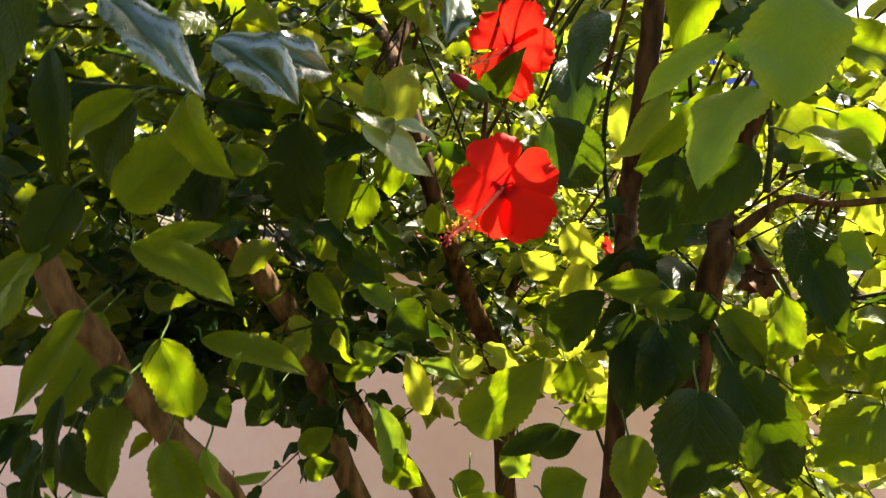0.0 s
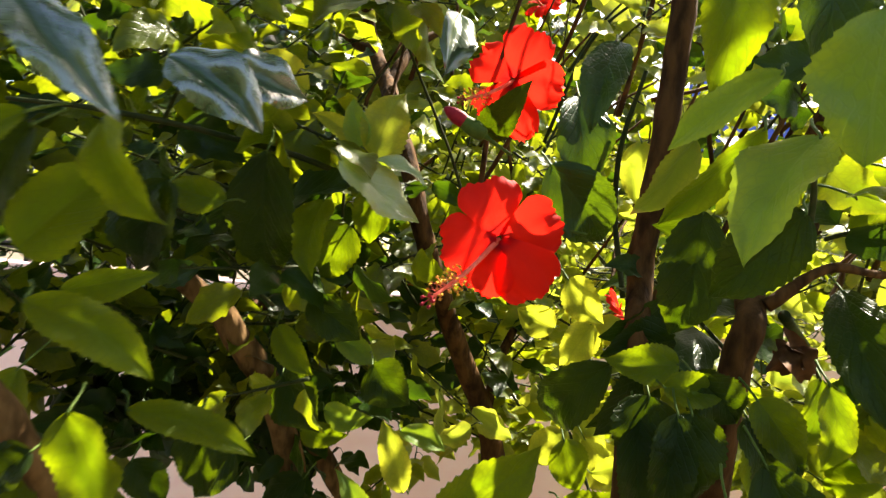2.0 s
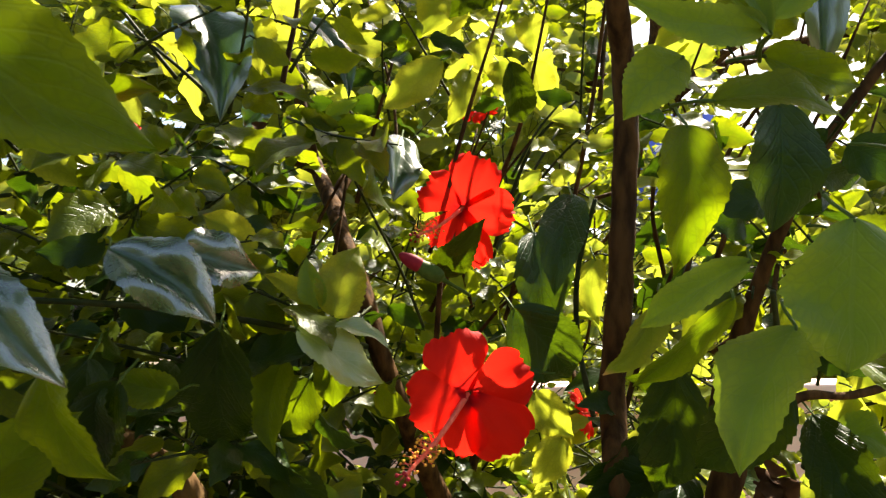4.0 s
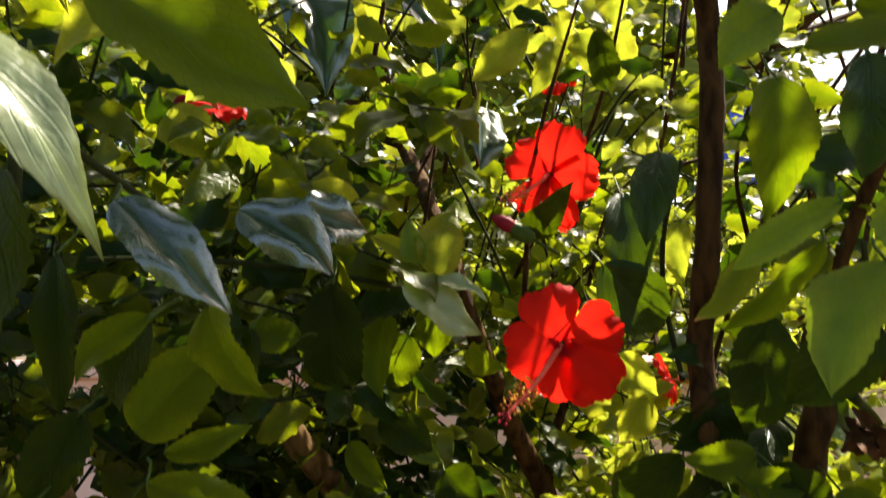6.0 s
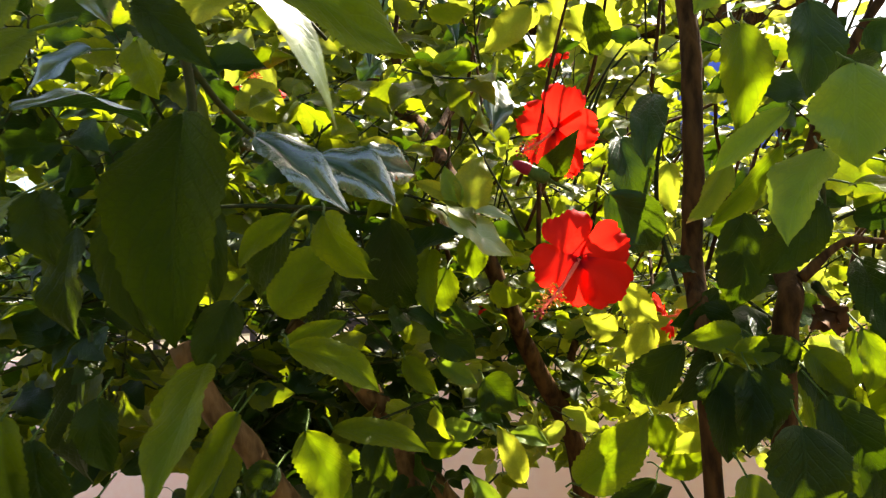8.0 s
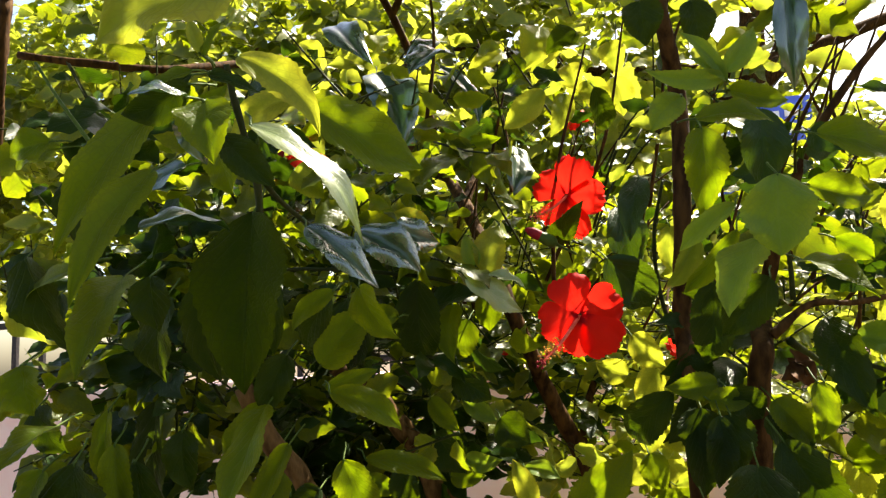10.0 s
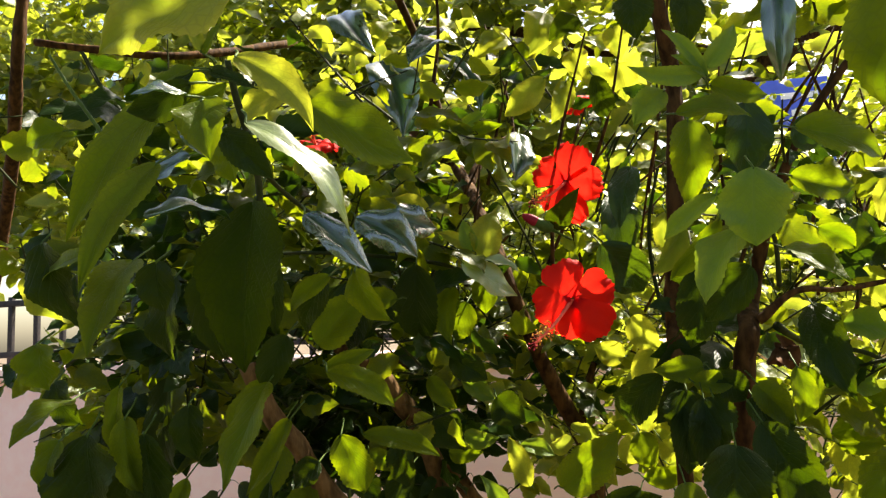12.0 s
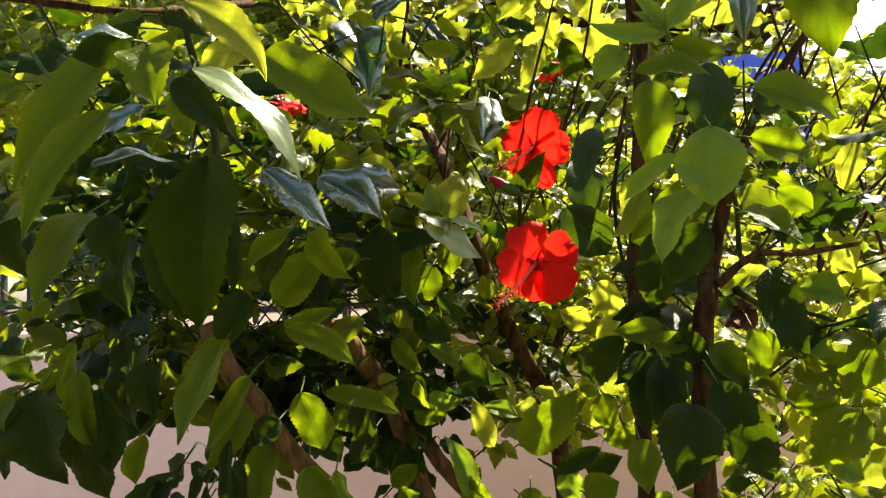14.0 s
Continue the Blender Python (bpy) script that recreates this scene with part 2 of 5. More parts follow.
def mesh_part(name, verts, faces, uvs, material, parent, label="", slots=None):
    """The same from plain lists; uvs is one pair a vertex."""
    me = bpy.data.meshes.new(name)
    me.from_pydata(verts, [], faces)
    if uvs is not None:
        layer = me.uv_layers.new(name="UVMap")
        idx = np.empty(len(me.loops), dtype=np.int32)
        me.loops.foreach_get("vertex_index", idx)
        layer.data.foreach_set("uv", np.asarray(uvs, dtype=np.float32)[idx].ravel())
    for mat in material if isinstance(material, (list, tuple)) else (material,):
        me.materials.append(mat)
    if slots is not None:
        me.polygons.foreach_set("material_index", slots)
    me.shade_smooth()
    ob = new(name, me)
    if parent:
        ob.parent = parent
    return tagged(ob, label)


def smooth_path(points, steps=6):
    """A Catmull-Rom line through points of (place, radius)."""
    ps = [np.array([*p, r]) for p, r in points]
    ps = [2 * ps[0] - ps[1], *ps, 2 * ps[-1] - ps[-2]]
    out = []
    for a, b, c, d in zip(ps, ps[1:], ps[2:], ps[3:]):
        for k in range(steps):
            s = k / steps
            out.append(0.5 * (2 * b + (c - a) * s + (2 * a - 5 * b + 4 * c - d) * s * s + (3 * b - a - 3 * c + d) * s**3))
    out.append(ps[-2])
    return [(Vector(v[:3]), max(v[3], 0.0004)) for v in out]


def tube_lists(line, sides=10, knobbly=0.0, seed=0.0):
    """Vertices and faces of a tube round a smoothed line, closed at both ends."""
    verts, faces = [], []
    ref = Vector((0.3, 0.9, 0.2))
    for i, (p, r) in enumerate(line):
        ahead = (line[min(i + 1, len(line) - 1)][0] - line[max(i - 1, 0)][0]).normalized()
        a = ahead.cross(ref).normalized()
        b = ahead.cross(a)
        for k in range(sides):
            w = 2 * math.pi * k / sides
            way = a * math.cos(w) + b * math.sin(w)
            lump = 1 + knobbly * noise.noise((p + way * r) * 38 + Vector((seed, 0, 0))) + 0.6 * knobbly * noise.noise(p * 12 + way * 0.7)
            verts.append(p + way * r * lump)
    for i in range(len(line) - 1):
        for k in range(sides):
            n = (k + 1) % sides
            faces.append((i * sides + k, i * sides + n, (i + 1) * sides + n, (i + 1) * sides + k))
    faces.append(tuple(range(sides))[::-1])
    faces.append(tuple(range((len(line) - 1) * sides, len(line) * sides)))
    return verts, faces


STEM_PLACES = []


def limb(name, parent, points, material=BARK, sides=12, knobbly=0.22, label=""):
    verts, faces = tube_lists(smooth_path(points), sides, knobbly, len(points) * 1.7)
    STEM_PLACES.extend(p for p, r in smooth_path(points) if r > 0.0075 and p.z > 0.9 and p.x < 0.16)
    return mesh_part(name, verts, faces, None, material, parent, label)


def leaf_lists(base, tip, width, turn=0.0, bulge=0.12, fold=0.18, stations=42, across=5, pillow=0.0, hook=0.0, wavy=0.05, seed=0.0, teeth=0.065, toward=(0, -1, 0), bend=0.0):
    """One toothed, ovate leaf from its base to its tip. turn: degrees about its own length, 0 being its face turned as far to the front as
    it goes; bulge: how far its length arches, in lengths; fold: how far its edges rise from the rib; pillow: how far each half swells;
    hook: how far its tip bends back."""
    base, tip = Vector(base), Vector(tip)
    ax = tip - base
    length = ax.length
    ax.normalize()
    n = Vector(toward)
    n = n - ax * n.dot(ax)
    if n.length < 0.05:
        n = Vector((0, 0, 1)) - ax * ax.z
    n.normalize()
    n = Matrix.Rotation(radians(turn), 3, ax) @ n
    side = ax.cross(n)
    verts, uvs, faces = [], [], []
    cols = 2 * across + 1
    lean = 0.10 * math.sin(seed * 5.1)
    for i in range(stations + 1):
        v = i / stations
        half = width * 0.5 * 2.51 * (v + 0.006) ** (0.55 + lean) * (1 - v) ** (0.88 - lean) * (1 - 0.32 * max(0, v - 0.78) / 0.22)
        tooth = 1 + teeth * (-0.7, 0.1, 1.0)[i % 3] * min(1, v * 5) * (1 if v < 0.97 else 0)
        arch = bulge * length * 4 * v * (1 - v) * 0.5 - hook * length * max(0, v - 0.55) ** 2 * 2.2
        mid = base + ax * (v * length) + n * arch + side * (bend * length * 4 * v * (1 - v) * (0.6 + 0.8 * v))
        for k in range(-across, across + 1):
            s = k / across
            w = half * s * (tooth if abs(k) == across else 1)
            lift = fold * half * abs(s) ** 1.5 + wavy * half * math.sin(v * 11 + seed + (2.1 if s > 0 else 0)) * s * s
            lift += pillow * half * math.sin(math.pi * abs(s))
            lift += 0.05 * min(width, 0.045) * noise.noise(Vector((s * 1.8 + seed, v * 5, seed * 0.37)))
            verts.append(mid + side * w + n * lift)
            uvs.append((0.5 + 0.5 * s, v))
    for i in range(stations):
        for k in range(cols - 1):
            a = i * cols + k
            faces.append((a, a + 1, a + cols + 1, a + cols))
    return verts, faces, uvs, ax, n, length


def leaf(parent, base, tip, width, material, turn=0.0, bulge=0.14, fold=0.34, hook=0.08, wavy=0.19, stem=None, label="", bend=None):
    """A leaf as a part of its shrub; stem: where its stalk begins."""
    seed = (base[0] * 91 + base[2] * 57 + tip[1] * 33) % 17
    verts, faces, uvs, ax, n, length = leaf_lists(base, tip, width, turn, bulge, fold, pillow=0.22 if material in (GLOSSY, WAXY_DEEP) else 0.09, hook=hook, wavy=wavy, seed=seed, teeth=0.03 if material in (GLOSSY, WAXY_DEEP, SHADE) else 0.045, bend=((seed * 7.3) % 1 - 0.5) * 0.17 if bend is None else bend)
    slots = [0] * len(faces)
    start = Vector(stem) if stem else Vector(base) - ax * length * 0.16 + Vector((0, 0.022, 0.004))
    b = Vector(base)
    line = smooth_path([(start, 0.0010), ((start + b) / 2 + Vector((0, 0.004, 0.002)), 0.0009), (b, 0.0009), (b + ax * length * 0.05 - n * 0.0012, 0.0006)], 3)
    tv, tf = tube_lists(line, 6)
    off = len(verts)
    verts += tv
    uvs += [(0.5, 0.0)] * len(tv)
    faces += [tuple(i + off for i in f) for f in tf]
    slots += [1] * len(tf)
    return mesh_part("leaf", verts, faces, uvs, (material, PETIOLE), parent, label, slots)


def petal_lists(length, width, curl, ruffle, seed, frill=0.0):
    """A petal along +x from the flower's middle, its face to +z."""
    verts, uvs, faces = [], [], []
    nu, nv = 16, 14
    for i in range(nv + 1):
        v = i / nv
        half = width * 0.5 * min(1.0, 0.16 + 1.25 * v**0.85) * (1 - max(0, v - 0.72) ** 2 * 4.5) ** 0.5
        for k in range(nu + 1):
            s = 2 * k / nu - 1
            reach = length * v * (1 - 0.10 * s * s * v) + 0.0016 * v * math.sin(s * 5 + seed) + frill * v**4 * 0.006 * math.sin(s * 19 + seed * 2)
            rise = length * (0.20 * math.sin(v * 1.9) - curl * v**2.4)
            rise += ruffle * length * v**2 * (0.055 * math.sin(s * 5.5 + seed) + 0.03 * math.sin(s * 12 + seed * 3) * v**2) + 0.20 * half * s
            rise += 0.012 * length * noise.noise(Vector((s * 2.2 + seed, v * 3.0, seed)))
            verts.append(Vector((reach, half * s, rise)))
            uvs.append((0.5 + 0.5 * s, v))
    for i in range(nv):
        for k in range(nu):
            a = i * (nu + 1) + k
            faces.append((a, a + 1, a + nu + 2, a + nu + 1))
    return verts, faces, uvs


def flower(shrub, centre, facing, upward, petals, column_tip, stalk_from, label, ruffle=1.0, frill=0.0):
    """An open hibiscus flower. petals: rows of (degrees, length, width, curl) seen from its front, counted from its right."""
    centre, z = Vector(centre), Vector(facing).normalized()
    x = Vector(upward).cross(z).normalized()
    y = z.cross(x)
    m = Matrix((x, y, z)).transposed().to_4x4()
    m.translation = centre
    cup = smooth_path([(centre - z * 0.030, 0.0035), (centre - z * 0.022, 0.0075), (centre - z * 0.010, 0.0070), (centre - z * 0.001, 0.0060)], 4)
    verts, faces = tube_lists(cup, 12)
    head = mesh_part("flower", verts, faces, None, PETIOLE, shrub, label)
    for i, (deg, length, width, curl) in enumerate(petals):
        pv, pf, pu = petal_lists(length, width, curl, ruffle, 1.3 * i + length * 50, frill)
        t = m @ Matrix.Rotation(radians(deg), 4, "Z") @ Matrix.Translation((0.002, 0, 0.0016 * (i % 3)))
        mesh_part("petal", [t @ p for p in pv], pf, pu, PETAL, head)
    tip = Vector(column_tip)
    mid = (centre + tip) / 2 + Vector((0, 0, -0.004))
    line = smooth_path([(centre - z * 0.004, 0.0024), (mid, 0.0019), (tip, 0.0011)], 8)
    cv, cf = tube_lists(line, 8)
    mesh_part("staminal_column", cv, cf, None, COLUMN, head)
    rng = random.Random(7)
    fv, ff, gv, gf = [], [], [], []
    ball = bmesh.new()
    bmesh.ops.create_icosphere(ball, subdivisions=1, radius=1)
    bv, bf = [v.co.copy() for v in ball.verts], [tuple(v.index for v in f.verts) for f in ball.faces]
    ball.free()
    ahead = (tip - mid).normalized()
    for k in range(52):
        s = 0.52 + 0.46 * rng.random()
        p = line[min(len(line) - 1, int(s * (len(line) - 1)))][0]
        way = Vector((rng.gauss(0, 1), rng.gauss(0, 1), rng.gauss(0, 1)))
        way = (way - ahead * way.dot(ahead)).normalized() + ahead * rng.uniform(-0.1, 0.5)
        end = p + way * rng.uniform(0.006, 0.011)
        tv, tf = tube_lists([(p, 0.0003), (end, 0.00025)], 4)
        ff += [tuple(i + len(fv) for i in f) for f in tf]
        fv += tv
        gf += [tuple(i + len(gv) for i in f) for f in bf]
        gv += [end + v * 0.0013 for v in bv]
    mesh_part("filament_tuft", fv, ff, None, COLUMN, head)
    mesh_part("pollen", gv, gf, None, POLLEN, head, "dusty yellow and red pollen sacs")
    sv, sf = [], []
    for k in range(5):
        a = 2 * math.pi * k / 5
        e = tip + ahead * 0.006 + (x * math.cos(a) + y * math.sin(a)) * 0.0045
        tv, tf = tube_lists([(tip, 0.0005), (e, 0.0004)], 5)
        sf += [tuple(i + len(sv) for i in f) for f in tf] + [tuple(i + len(sv) + len(tv) for i in f) for f in bf]
        sv += tv + [e + v * 0.0017 for v in bv]
    mesh_part("stigma", sv, sf, None, BUDRED, head)
    back = centre - z * 0.030
    s = Vector(stalk_from)
    verts, faces = tube_lists(smooth_path([(s, 0.0016), ((s + back) / 2 + Vector((0, 0, 0.008)), 0.0014), (back, 0.0018)]), 7)
    mesh_part("pedicel", verts, faces, None, PETIOLE, head)
    return head


def bud(parent, base, tip, radius, label):
    """A closed bud: green calyx with the rolled red petals standing out of it."""
    base, tip = Vector(base), Vector(tip)
    at = lambda s: base.lerp(tip, s)
    v, f = tube_lists(smooth_path([(at(0.42), radius * 0.7), (at(0.6), radius), (at(0.8), radius * 0.85), (at(0.95), radius * 0.45), (at(1.0), radius * 0.12)], 5), 10, 0.1)
    head = mesh_part("flower_bud", v, f, None, BUDRED, parent, label)
    v, f = tube_lists(smooth_path([(at(-0.6), radius * 0.22), (at(-0.05), radius * 0.28), (at(0.08), radius * 0.85), (at(0.3), radius * 1.12), (at(0.56), radius * 0.9), (at(0.7), radius * 0.95)], 5), 10, 0.08)
    mesh_part("calyx", v, f, None, PETIOLE, head)
    return head


def shrivelled(parent, base, tip, width, twist):
    """A dead leaf, rolled and brown."""
    v, f, u, *_ = leaf_lists(base, tip, width, twist, 0.35, 1.1, 18, 3, hook=0.6, wavy=0.5, seed=twist, teeth=0.1)
    return mesh_part("dead_leaf", v, f, u, DRY, parent, "brown shrivelled leaf")


# sun paths cleared of leaves to light the flowers, some leaves and lower growth
GAPS = [(Vector((0.07, 0.66, 1.48)), 0.055), (Vector((0.07, 0.85, 1.69)), 0.045), (Vector((-0.122, 0.214, 1.580)), 0.08), (Vector((-0.24, 0.635, 1.67)), 0.075), (Vector((0.22, 1.30, 1.20)), 0.16), (Vector((0.62, 1.05, 1.15)), 0.28)]
# leaves are kept out between the camera and the open flowers
BARE = [(Vector((0.05, 0.60, 1.46)), 0.085), (Vector((0.05, 0.50, 1.46)), 0.075), (Vector((0.05, 0.80, 1.655)), 0.075), (Vector((0.05, 0.70, 1.63)), 0.065)]
# leaves are left out on these bearings from the camera, showing the street
CHINKS = (-0.69, -0.60, -0.44, -0.287)


def in_sunbeam(x, y, z):
    for at, wide in GAPS:
        p = Vector((x, y, z)) - at
        if p.dot(SUN_TO) > 0.12 and (p - SUN_TO * p.dot(SUN_TO)).length < wide:
            return True
    return False


class Leafage:
    """Collects many leaves and their twigs, to be linked as one mesh each."""

    def __init__(self, seed):
        self.rng = random.Random(seed)
        self.verts, self.faces, self.uvs = [], [], []
        self.tv, self.tf = [], []

    def add(self, base, tip, width, toward, turn=0.0, bulge=0.12, stations=12, across=1):
        mid = (Vector(base) + Vector(tip)) / 2
        if in_sunbeam(*mid) or any((mid - at).length < wide for at, wide in BARE):
            return
        if 0.6 < mid.y < 2.5 and abs(mid.z - 1.44) < 0.035 * mid.y and any(abs((mid.x - 0.04) / mid.y - a) < 0.034 for a in CHINKS):
            return
        v, f, u, *_ = leaf_lists(base, tip, width, turn, bulge, self.rng.uniform(0.05, 0.5), stations, across, wavy=0.2, seed=self.rng.random() * 9, teeth=0.09, toward=toward, bend=self.rng.uniform(-0.1, 0.1))
        self.faces += [tuple(i + len(self.verts) for i in q) for q in f]
        self.verts += v
        self.uvs += u

    def sprig(self, start, way, length, count, size, stations=12, across=2):
        """A twig with leaves set alternately along it, the young ones at its tip smaller."""
        rng = self.rng
        start, way = Vector(start), Vector(way).normalized()
        sag = Vector((rng.gauss(0, 0.12), rng.gauss(0, 0.12), rng.gauss(-0.05, 0.12)))
        line = smooth_path([(start, 0.0022), (start + way * length * 0.5 + sag * length * 0.3, 0.0016), (start + way * length + sag * length, 0.0008)], 4)
        v, f = tube_lists(line, 5)
        self.tf += [tuple(i + len(self.tv) for i in q) for q in f]
        self.tv += v
        for k in range(count):
            s = (k + 0.4) / count
            p = line[min(len(line) - 1, int(s * (len(line) - 1) + 0.5))][0]
            spin = k * 2.4 + rng.uniform(-0.5, 0.5)
            out = Vector((math.cos(spin), math.sin(spin), rng.uniform(-0.5, 0.35)))
            out = (out + way * 0.5).normalized()
            big = size * rng.uniform(0.7, 1.15) * (1 - 0.45 * s**3)
            foot = p + out * big * 0.28
            droop = Vector((0, 0, -rng.uniform(0.05, 0.75)))
            ax = (out + droop).normalized()
            up = Vector((rng.gauss(0, 0.5), rng.gauss(-0.8, 0.5), rng.gauss(0.3, 0.4)))
            self.add(foot, foot + ax * big, big * rng.uniform(0.46, 0.62), up, rng.uniform(-25, 25), rng.uniform(0.05, 0.25), stations, across)
            q, g = tube_lists([(p, 0.0008), ((p + foot) / 2 + Vector((0, 0, 0.003)), 0.0007), (foot, 0.0007)], 4)
            self.tf += [tuple(i + len(self.tv) for i in r) for r in g]
            self.tv += q

    def link(self, name, parent, material, twig_name, label=""):
        tagged(mesh_part(name, self.verts, self.faces, self.uvs, material, parent, label), kind="stuff")
        if self.tv:
            tagged(mesh_part(twig_name, self.tv, self.tf, None, TWIG, parent), kind="stuff")


def box(bm, x0, x1, y0, y1, z0, z1, bevel=0.0):
    r = bmesh.ops.create_cube(bm, size=1)
    for v in r["verts"]:
        v.co = Vector(((x0 + x1) / 2 + v.co.x * (x1 - x0), (y0 + y1) / 2 + v.co.y * (y1 - y0), (z0 + z1) / 2 + v.co.z * (z1 - z0)))
    if bevel:
        bmesh.ops.bevel(bm, geom=list({e for v in r["verts"] for e in v.link_edges}), offset=bevel, segments=2, affect="EDGES", profile=0.6)


# ---- setting ----
bm = bmesh.new()
bmesh.ops.create_grid(bm, x_segments=60, y_segments=60, size=1)
for v in bm.verts:
    far = max(abs(v.co.x), abs(v.co.y))
    v.co.x, v.co.y = v.co.x * (3 + 400 * far**6), v.co.y * (3 + 400 * far**6)
    v.co.z = 0.02 * noise.noise(v.co * 1.3) * (1 if far < 0.8 else 0)
tagged(part("ground", bm, SOIL, None), "bare brown garden soil, dry and uneven", "ground", kind="structure")

WALL_Y, WALL_TOP = 2.3, 1.345
bm = bmesh.new()
box(bm, -9, 9, WALL_Y, WALL_Y + 0.2, -0.05, WALL_TOP, 0.012)
bmesh.ops.subdivide_edges(bm, edges=[e for e in bm.edges if e.calc_length() > 5], cuts=40, use_grid_fill=True)
wall = tagged(part("wall_north", bm, PLASTER, None), "plain salmon-pink plastered garden wall behind the shrub", "wall", kind="structure")
bm = bmesh.new()
box(bm, -9, 9, WALL_Y - 0.03, WALL_Y + 0.23, WALL_TOP, WALL_TOP + 0.05, 0.01)
part("coping", bm, PLASTER, wall)

# unseen wall added behind the camera to dim and tint the front light
bm = bmesh.new()
box(bm, -9, 9, -2.9, -2.7, -0.05, 2.4, 0.012)
tagged(part("unseen_wall", bm, DIM_GREEN, None), "plain dull green wall, unseen, added to dim the front light", "wall", kind="structure")

# iron railing on the wall
railing = tagged(new("railing"), "dark iron railing of thin upright bars on the garden wall", "railing")
for z in (WALL_TOP + 0.09, WALL_TOP + 0.30):
    bm = bmesh.new()
    box(bm, -4.0, -0.35, WALL_Y + 0.08, WALL_Y + 0.11, z, z + 0.025, 0.003)
    part("rail", bm, IRON, railing)
shared = None
for k in range(31):
    if shared is None:
        bm = bmesh.new()
        box(bm, -0.010, 0.010, -0.010, 0.010, 0.0, 0.30, 0.002)
        shared = part("bar", bm, IRON, railing)
    else:
        ob = new("bar", shared.data)
        ob.parent = railing
        shared = ob
    ob = shared
    ob.location = (-3.95 + 0.118 * k, WALL_Y + 0.095, WALL_TOP + 0.04)

# blue sign board beyond the wall
sign = tagged(new("sign_board"), "blue sign board with white lettering on two posts", "sign")
SX, SZ, SY = 1.10, 2.25, 3.95
bm = bmesh.new()
box(bm, SX, SX + 0.54, SY, SY + 0.03, SZ, SZ + 0.55, 0.006)
part("board", bm, BLUE, sign)
for x in (SX + 0.09, SX + 0.45):
    bm = bmesh.new()
    box(bm, x - 0.02, x + 0.02, SY + 0.032, SY + 0.07, 0.0, SZ + 0.52, 0.004)
    part("post", bm, IRON, sign)
for z, tall, spans in ((0.43, 0.06, ((0.05, 0.10), (0.12, 0.17), (0.20, 0.25), (0.28, 0.36), (0.39, 0.48))), (0.33, 0.06, ((0.02, 0.07), (0.09, 0.16), (0.19, 0.30), (0.33, 0.42), (0.44, 0.50))),
                       (0.235, 0.065, ((0.04, 0.09), (0.12, 0.16), (0.22, 0.27), (0.31, 0.335), (0.35, 0.395), (0.41, 0.44))), (0.15, 0.04, ((0.03, 0.12), (0.15, 0.24), (0.36, 0.39), (0.42, 0.50))), (0.06, 0.04, ((0.05, 0.15), (0.18, 0.30)))):
    for x0, x1 in spans:
        bm = bmesh.new()
        box(bm, SX + x0, SX + x1, SY - 0.006, SY - 0.001, SZ + z, SZ + z + 0.6 * tall, 0.001)
        part("letter_bar", bm, WHITE, sign)

# ---- shrub ----
shrub = tagged(new("hibiscus_shrub"), "tall red hibiscus shrub with many leaning stems and toothed leaves", "shrub")
shrub.location = (0, 0, 0)
limb("trunk", shrub, [((-0.272, 0.487, 1.43), 0.0092), ((-0.253, 0.5, 1.377), 0.0103), ((-0.23, 0.515, 1.342), 0.0108), ((-0.221, 0.53, 1.316), 0.0111), ((-0.207, 0.55, 1.285), 0.0114), ((-0.165, 0.58, 1.225), 0.0119), ((-0.14, 0.61, 1.168), 0.0123), ((-0.075, 0.68, 1.02), 0.014), ((0.02, 0.82, 0.6), 0.0216), ((0.06, 1.05, -0.02), 0.0306)], PALE_LIT_BARK)
limb("trunk", shrub, [((-0.279, 0.822, 1.443), 0.012), ((-0.233, 0.855, 1.400), 0.0145), ((-0.207, 0.876, 1.362), 0.016), ((-0.177, 0.897, 1.314), 0.0165), ((-0.152, 0.928, 1.226), 0.0165), ((-0.124, 0.959, 1.118), 0.0165), ((0.060, 1.120, 0.600), 0.022), ((0.100, 1.140, -0.020), 0.03)], PALE_LIT_BARK)
limb("trunk", shrub, [((-0.184, 1.027, 1.285), 0.011), ((-0.117, 1.060, 1.163), 0.015), ((0.005, 1.093, 0.991), 0.016), ((0.100, 1.180, 0.600), 0.02), ((0.130, 1.180, -0.020), 0.026)], PALE_LIT_BARK)
limb("branch", shrub, [((0.117, 1.194, 1.382), 0.006), ((0.099, 1.173, 1.335), 0.008), ((0.085, 1.167, 1.260), 0.010), ((0.095, 1.172, 1.203), 0.012)], BARK)
limb("trunk", shrub, [((0.210, 0.701, 1.981), 0.009), ((0.208, 0.683, 1.862), 0.010), ((0.225, 0.723, 1.778), 0.0115), ((0.219, 0.710, 1.685), 0.0115), ((0.210, 0.712, 1.579), 0.0115), ((0.201, 0.719, 1.475), 0.0115), ((0.195, 0.688, 1.390), 0.0105), ((0.195, 0.717, 1.199), 0.011), ((0.200, 0.850, 0.600), 0.02), ((0.180, 1.000, -0.020), 0.028)], BARK)
limb("branch", shrub, [((-0.307, 0.591, 1.560), 0.0016), ((-0.242, 0.615, 1.561), 0.0022), ((-0.168, 0.659, 1.556), 0.0025), ((-0.076, 0.734, 1.540), 0.003), ((-0.018, 1.118, 1.515), 0.004)], TWIG)
